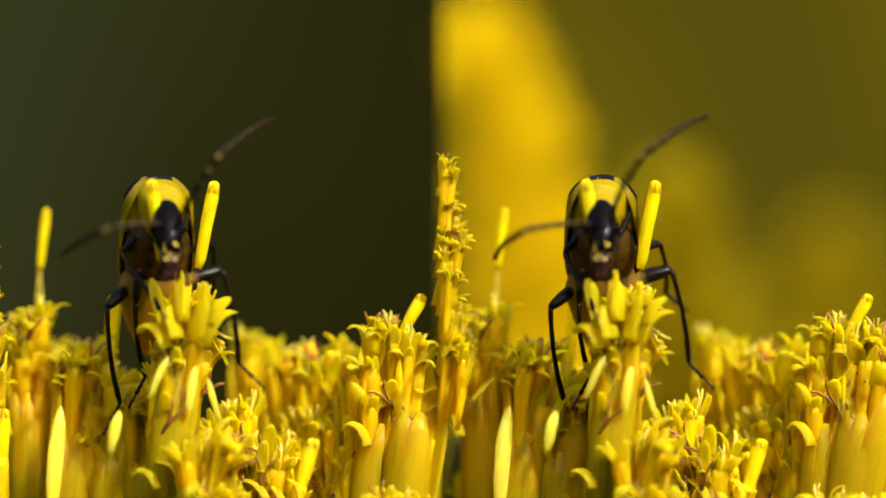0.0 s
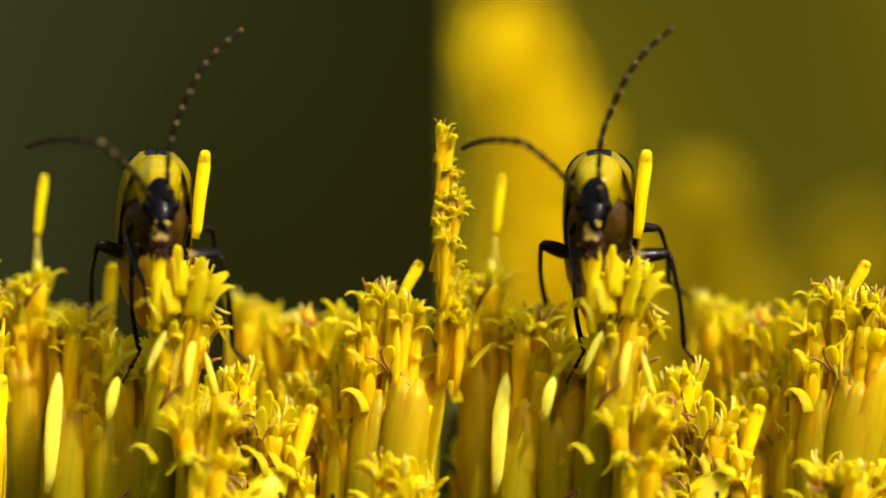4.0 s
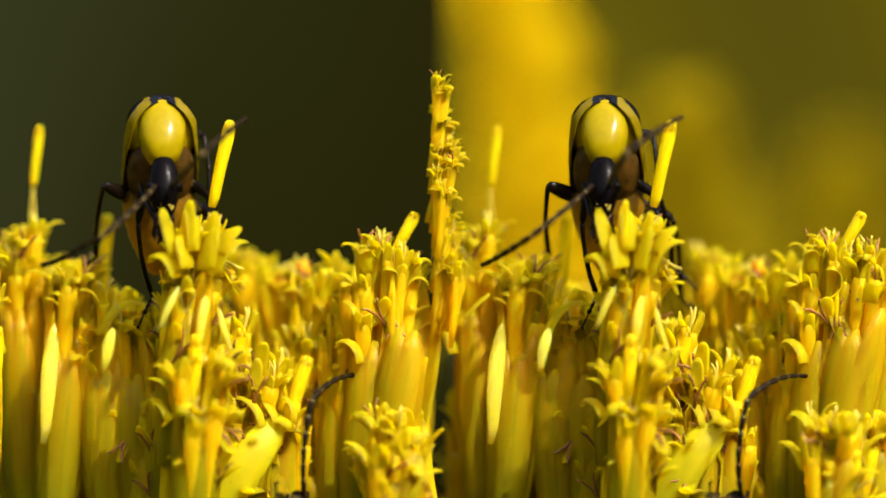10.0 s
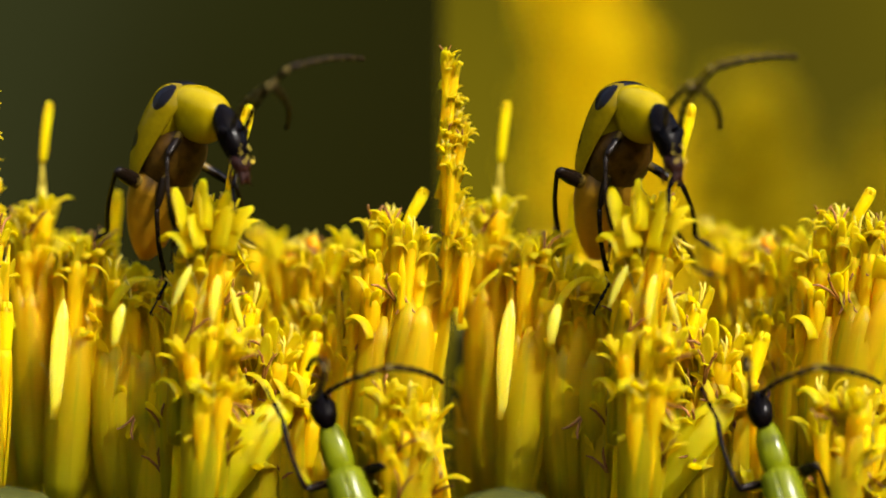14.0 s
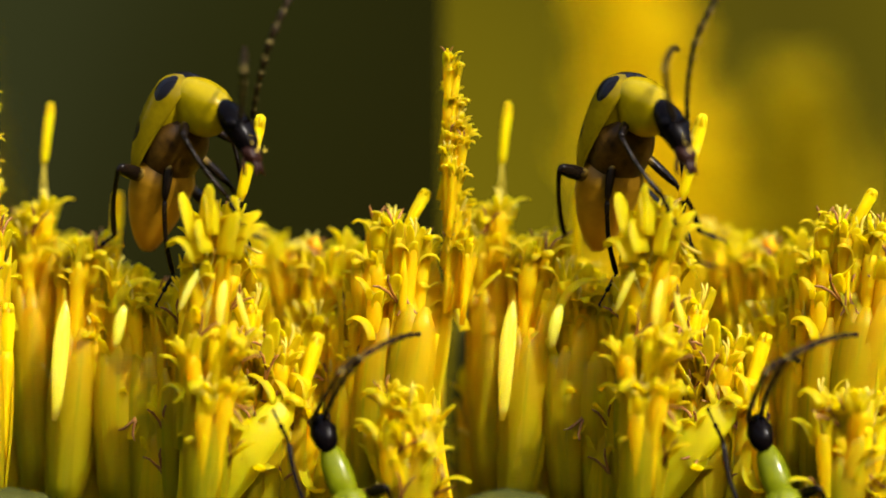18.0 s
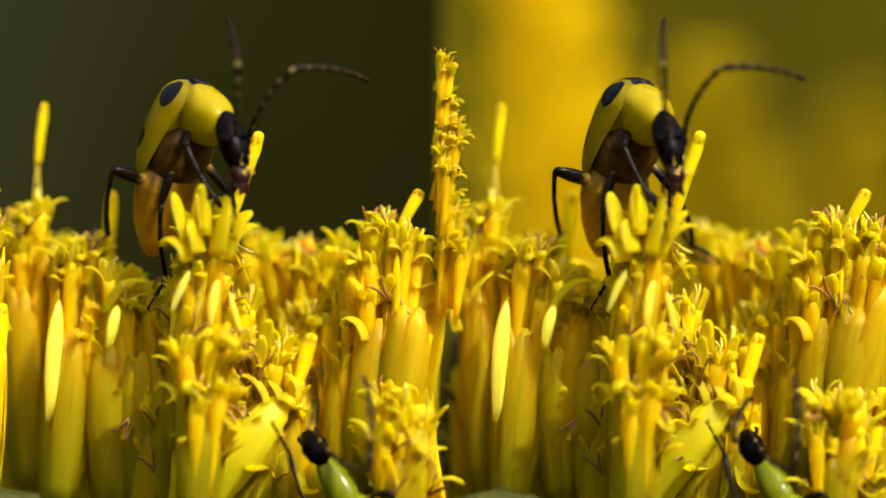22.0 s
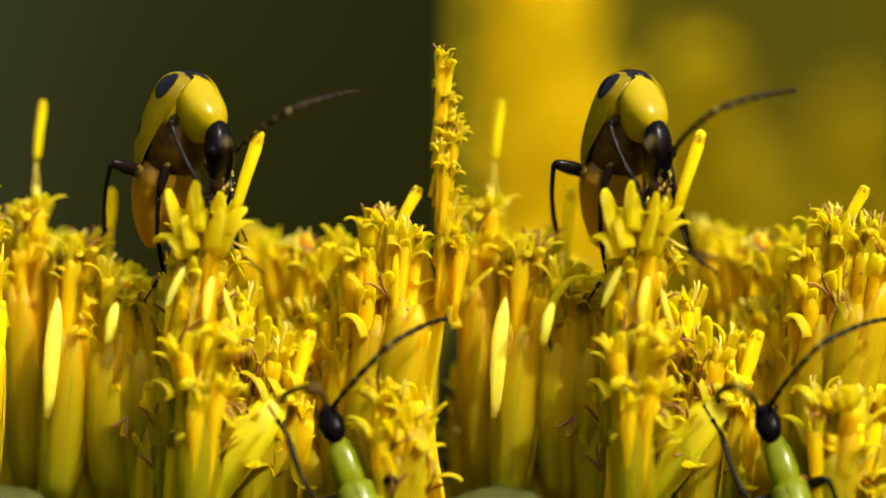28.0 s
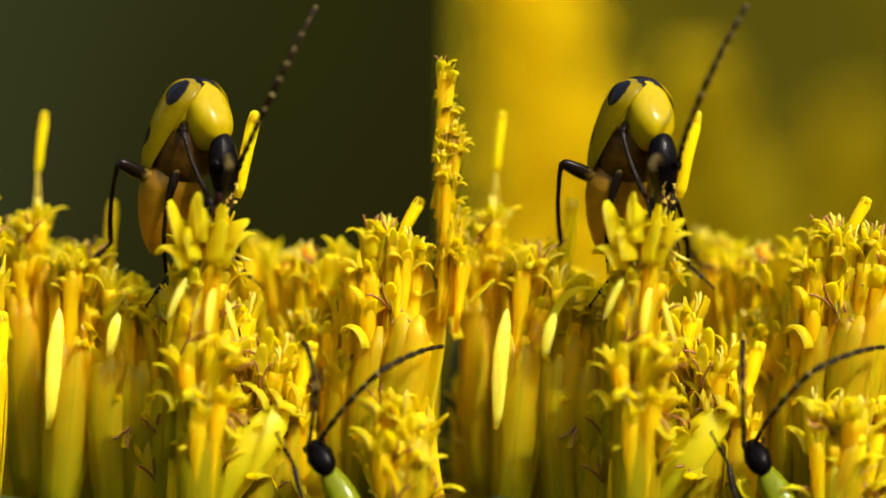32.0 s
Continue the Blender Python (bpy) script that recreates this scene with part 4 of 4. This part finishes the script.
# legs: seconds; knee, then ankle
STEP = {
    "RF": [(0, 212, 452, 272, 528), (2, 205, 440, 255, 525), (4, 215, 430, 255, 502), (7, 225, 385, 268, 470), (9, 232, 370, 270, 410), (11, 245, 315, 285, 390), (12, 255, 293, 300, 385), (13, 258, 330, 305, 485),
           (14, 297, 278, 318, 480), (17, 326, 247, 402, 352), (18, 326, 245, 405, 355), (19, 340, 275, 420, 390), (20, 358, 292, 425, 410), (22, 330, 260, 400, 380), (23, 322, 260, 390, 370), (24, 303, 222, 370, 348), (25, 318, 215, 374, 352), (28, 303, 222, 365, 348), (29, 298, 218, 362, 352), (30, 325, 210, 375, 355), (32, 325, 235, 378, 370)],
    "RM": [(0, 238, 555, 262, 690), (4, 225, 540, 252, 645), (7, 240, 480, 266, 590), (9, 240, 475, 278, 590), (11, 245, 430, 283, 545), (13, 248, 440, 290, 535), (14, 268, 410, 300, 522), (17, 280, 400, 306, 525), (20, 300, 430, 322, 560), (23, 268, 405, 292, 520), (25, 265, 390, 290, 500), (29, 262, 395, 288, 505), (32, 285, 400, 297, 505)],
    "RH": [(0, 190, 545, 218, 742), (2.2, 190, 520, 215, 745), (2.6, 165, 470, 165, 560), (4, 174, 432, 163, 540), (7, 180, 370, 170, 490), (9, 188, 362, 178, 490), (11, 188, 322, 170, 450), (13, 195, 312, 180, 430), (14, 208, 303, 190, 412), (17, 208, 308, 200, 425), (20, 218, 335, 208, 458), (23, 198, 308, 188, 420), (25, 198, 285, 188, 408), (29, 192, 285, 178, 410), (32, 210, 288, 196, 432)],
    "LF": [(0, 335, 345, 318, 420), (4, 327, 305, 325, 428), (7, 350, 268, 345, 390), (9, 356, 258, 366, 385), (11, 372, 240, 378, 360), (13, 386, 232, 380, 335), (14, 432, 245, 410, 335), (17, 432, 260, 420, 380), (20, 458, 335, 432, 425), (21, 442, 252, 412, 335), (23, 436, 258, 410, 350), (25, 430, 290, 402, 370), (29, 420, 300, 410, 370), (31, 440, 330, 405, 380), (32, 444, 318, 405, 385)],
    "LM": [(0, 375, 430, 372, 520), (7, 380, 380, 388, 480), (13, 395, 330, 415, 470), (14, 420, 330, 428, 420), (17, 420, 350, 432, 410), (20, 435, 390, 440, 465), (25, 410, 350, 425, 440), (32, 410, 360, 420, 470)],
    "LH": [(0, 395, 476, 428, 672), (2, 395, 460, 422, 665), (4, 390, 448, 415, 640), (7, 396, 398, 412, 570), (9, 400, 420, 398, 560), (11, 395, 380, 395, 520), (13, 408, 370, 415, 475), (14, 400, 400, 420, 480), (20, 410, 430, 430, 500), (32, 400, 410, 420, 470)],
}
# the second beetle: seconds; head across, down; lean; middle and tip of its antennae (own left, own right)
CLIMB = [(0, 555, 1150, 10, 530, 1010, 500, 900, 570, 1000, 590, 880), (7, 560, 1080, 12, 530, 960, 500, 860, 570, 960, 595, 882), (8, 545, 985, 12, 530, 900, 500, 890, 552, 860, 577, 792), (9, 535, 930, 10, 520, 880, 505, 890, 548, 795, 576, 733),
         (10, 530, 905, 8, 515, 880, 500, 880, 560, 640, 640, 675), (11, 550, 890, 5, 525, 770, 473, 697, 615, 690, 665, 570), (12, 560, 765, 26, 598, 672, 630, 692, 580, 500, 612, 312), (13, 575, 727, 22, 625, 640, 648, 668, 680, 600, 790, 570),
         (14, 572, 727, 18, 575, 645, 545, 660, 690, 650, 782, 682), (17, 583, 768, 14, 588, 690, 590, 640, 670, 625, 790, 570), (18, 572, 768, 20, 605, 655, 635, 645, 640, 632, 742, 597), (19, 572, 806, 32, 580, 715, 603, 670, 672, 740, 740, 685),
         (20, 570, 836, 32, 605, 712, 660, 703, 655, 775, 717, 685), (21, 560, 790, 30, 550, 742, 518, 782, 640, 805, 648, 640), (22, 557, 794, 32, 553, 745, 557, 712, 650, 830, 642, 665), (23, 550, 790, 34, 557, 730, 562, 705, 660, 850, 634, 692),
         (24, 550, 790, 34, 600, 715, 624, 770, 662, 835, 634, 686), (25, 550, 792, 34, 592, 698, 612, 715, 660, 850, 641, 672), (28, 586, 752, 20, 558, 682, 500, 716, 690, 612, 790, 570), (29, 570, 772, 22, 548, 725, 550, 735, 645, 600, 770, 460),
         (30, 568, 788, 28, 553, 760, 550, 742, 650, 618, 754, 552), (31, 562, 798, 30, 556, 745, 553, 738, 680, 702, 782, 715), (32, 567, 812, 30, 560, 680, 537, 612, 670, 662, 784, 620)]
PAW = [(0, 500, 1000), (11, 505, 830), (12, 505, 725), (13, 482, 770), (14, 482, 682), (17, 492, 724), (18, 496, 724), (19, 503, 758), (20, 510, 787), (21, 495, 734), (25, 492, 738), (28, 492, 727), (29, 487, 722), (30, 494, 740), (31, 497, 747), (32, 494, 744)]
# the perch's own lean, and the leaning buds on it: seconds; tip and foot
PERCH = [(0, -33, -25), (4, -33, -10), (6.5, -23, -15), (9, -8, -3), (11, 3, -4), (13, 0, 0), (17, 9, 10), (20, 15, 8), (23, 6, 8), (25, 1, 7), (32, 2, 8)]
BUD_A = [(0, 378, 330, 350, 480), (4, 362, 275, 345, 425), (7, 390, 240, 365, 395), (9, 410, 250, 380, 395), (13, 432, 202, 396, 350), (17, 455, 220, 420, 360), (20, 470, 250, 430, 400), (22, 457, 242, 410, 385), (24, 476, 268, 425, 345), (25, 448, 225, 410, 350), (28, 458, 240, 420, 360), (30, 470, 230, 420, 350), (32, 450, 205, 420, 350)]
BUD_B = [(0, 268, 330, 290, 480), (2, 260, 305, 282, 450), (3, 282, 310, 290, 455), (4, 284, 440, 276, 590), (7, 294, 412, 288, 560), (9, 350, 620, 344, 770), (13, 372, 600, 366, 750), (32, 372, 600, 366, 750)]
PLUME_X = [(0, -90), (1, -85), (2, -85), (3, -65), (4, -45), (7, 0), (8, -20), (9, -40), (10, -75), (11, -85), (12, -40), (13, 0), (14, 40), (17, 40), (18, 120), (19, 110), (20, 40), (21, 10), (22, -30), (23, -50), (24, -40), (25, -70), (28, -50), (29, -85), (30, -70), (31, -70), (32, -50)]
PLUME_Y = [(0, 0), (4, 60), (9, -10), (13, 40), (18, 10), (23, -20), (28, -30), (32, -30)]


def still(rows, pairs):
    """The rows with the drift taken out of their places; pairs: index of each (across, down)."""
    out = []
    for r in rows:
        dx, dy = drift(r[0])
        r = list(r)
        for i in pairs:
            r[i] -= dx
            r[i + 1] -= dy
        out.append(tuple(r))
    return out


def heading(yaw, pitch):
    a, b = radians(yaw), radians(pitch)
    f = Vector((math.sin(a) * math.cos(b), -math.cos(a) * math.cos(b), math.sin(b)))
    u = Vector((-math.sin(a) * math.sin(b), math.cos(a) * math.sin(b), math.cos(b)))
    return f, u


def reach(p, target, length, sign):
    """A point at that length from p that shows at the target (across, down); sign gives the way in depth."""
    d = Vector((target[0] - p.x, 0, -target[1] - p.z))
    if d.length >= length * .995:
        d = d.normalized() * (length * .995)
    d.y = sign * math.sqrt(max(length * length - d.length_squared, 0))
    return p + d


def smooth_walk(ob, rows):
    """walk(), with rows put in where the turn from one row to the next is large."""
    out = [rows[0]]
    for t, m in rows[1:]:
        t0, m0 = out[-1]
        q0, q = m0.to_quaternion(), m.to_quaternion()
        ang = q0.rotation_difference(q).angle
        ang = min(ang, 2 * math.pi - ang)
        n = int(ang / radians(60)) + 1
        for i in range(1, n):
            f = i / n
            out.append((t0 + (t - t0) * f, Matrix.LocRotScale(m0.translation.lerp(m.translation, f), q0.slerp(q, f), None)))
        out.append((t, m))
    walk(ob, out)


def place_beetle(B, t, root, side, depth, R):
    """World pose of the beetle's root, from its place in the plan."""
    m = facing(root[0], side) @ R
    m.translation = spot(root[0], root[1], depth, side) + Vector((drift(t)[0] * K, 0, 0))
    return m


def key_beetle(bits, side, first):
    """Key one beetle: body, pronotum, head, antennae and legs, all along the clip."""
    rows = {k: [] for k in bits}
    depth = 10 if first else -115
    body = still(BODY, (1,)) if first else still(CLIMB, (1, 4, 6, 8, 10))
    feel = still(FEEL, (1, 3, 5, 7))
    steps = {k: still(v, (1, 3)) for k, v in STEP.items()}
    paw = still(PAW, (1,))
    for t in TIMES:
        if first:
            x, y, byaw, bpitch, pyaw, ppitch, hyaw, hpitch = track(body, t)
            f, u = heading(byaw, bpitch)
            pf, pu = heading(pyaw, ppitch)
            hf, hu = heading(hyaw, hpitch)
            root = Vector((x, 0, -y))
        else:
            hx, hy, lean, *tips = track(body, t)
            f, u = heading(180, 74)
            turn = Matrix.Rotation(radians(-lean), 3, "Y")
            f, u = turn @ f, turn @ u
            pf, pu, hf, hu = f, u, (turn @ heading(180, 62)[0]), (turn @ heading(180, 62)[1])
            root = Vector((hx, 0, -hy)) - f * 104
        S = frame_along((0, 0, 0), f, u)
        base = S.copy()
        base.translation = root
        inv = base.inverted()
        rows["root"].append((t, place_beetle(bits, t, (root.x, -root.z), side, depth, S)))
        tuck = min(max((-ppitch - 28) / 32, 0), 1) if first else 0
        P = frame_along(root + u * 9 + f * (1 + 13 * tuck) if first else root - u * 4, pf, pu)
        rows["pronotum"].append((t, metric(inv @ P)))
        hc = root + pf * (114 if first else 80) + hf * (47 if first else 25)
        H = frame_along(hc, hf, hu)
        rows["head"].append((t, metric(inv @ H)))
        if first:
            ant = track(feel, t)
            bases = {"R": H @ Vector((16, 0, 23)), "L": H @ Vector((-16, 0, 23))}
        else:
            ant = tips
            bases = {"R": H @ Vector((-12, 22, 12)), "L": H @ Vector((12, 22, 12))}
        # image-left antenna first
        for s, k in (("R", 0), ("L", 4)):
            p0 = bases[s]
            p1 = reach(p0, ant[k:k + 2], HALF, -1)
            p2 = reach(p1, ant[k + 2:k + 4], HALF, 1)
            sign = 1 if s == "R" else -1
            d1, d2 = p1 - p0, p2 - p1
            bow = p1 - (p0 + p2) / 2
            if bow.length < 14:
                bow = Vector((d1.z, -.01, -d1.x)) * sign
            A = frame_along(p0, d1, bow)
            F = frame_along(p1, d2, bow)
            rows["ant" + s].append((t, metric(inv @ A)))
            rows["fla" + s].append((t, metric(A.inverted() @ F)))
        for s, sx in (("R", 1), ("L", -1)):
            for key, (hip, fl, tl) in LEGS.items():
                hp = P @ Vector((14 * sx, 44, -56)) if first and key == "F" else base @ Vector((hip[0] * sx, hip[1], hip[2]))
                if first:
                    q = track(steps[s + key], t)
                    knee, ankle, sg = q[:2], q[2:], (-1 if key == "F" else 1)
                else:
                    # sides as seen from behind
                    if key == "F":
                        if s == "L":
                            a = track(paw, t)
                            knee, ankle = (hp.x - 52, -hp.z + 12), a
                        else:
                            knee, ankle = (hp.x + 50, -hp.z - 20), (hp.x + 66, -hp.z + 80)
                    elif key == "M":
                        knee, ankle = (hp.x - sx * -70, -hp.z + 10), (hp.x + sx * 96, -hp.z + 90)
                    else:
                        knee, ankle = (hp.x + sx * 80, -hp.z + 60), (hp.x + sx * 90, -hp.z + 180)
                    sg = 1
                kn = reach(hp, knee, fl, 1 if first and s == "L" else -1)
                an = reach(kn, ankle, tl, sg)
                out_ = Vector((-1 if knee[0] < hp.x else 1, -.4, .6))
                rows["fem" + s + key].append((t, metric(inv @ frame_along(hp, kn - hp, out_))))
                rows["tib" + s + key].append((t, metric(inv @ frame_along(kn, an - kn, out_))))
    for k, r in rows.items():
        smooth_walk(bits[k], r)


def motions():
    for ob, m, perch in HEADS:
        rows = []
        for t in TIMES:
            dx, dy = drift(t)[0], 0
            if perch:
                px, py = track(PERCH, t)
                dx, dy = dx + px, dy + py
            p = m.copy()
            p.translation = m.translation + Vector((dx * K, 0, -dy * K))
            rows.append((t, p))
        walk(ob, rows)
    for ob, p, depth in PLUMES:
        f = (D + depth * K) / D
        rows = []
        for t in TIMES:
            x, = track(PLUME_X, t)
            y, = track(PLUME_Y, t)
            rows.append((t, Matrix.Translation(p + Vector((x * K * f, 0, -y * K * f)))))
        walk(ob, rows)
    bud_a, bud_b = still(BUD_A, (1, 3)), still(BUD_B, (1, 3))
    for side, (h, a, b) in RODS.items():
        inv = frame_along((0, 0, 0), AXES[h.name], (0, -1, 0)).inverted()
        for ob, data, dep in ((a, bud_a, 20), (b, bud_b, -70)):
            rows = []
            for t in TIMES:
                x, y, fx, fy = track(data, t)
                px, py = track(PERCH, t)
                d = Vector((x - fx, 0, fy - y))
                foot = Vector((x, 0, -y)) - d.normalized() * 150
                p = Vector((foot.x - PERCH_BASE[0] - px, dep, PERCH_BASE[1] + py + foot.z))
                rows.append((t, metric(inv @ frame_along(p, d, (0, -1, 0)))))
            walk(ob, rows)
    for side in (LEFT, RIGHT):
        key_beetle(BEETLES[side][0], side, True)
        key_beetle(BEETLES[side][1], side, False)


motions()
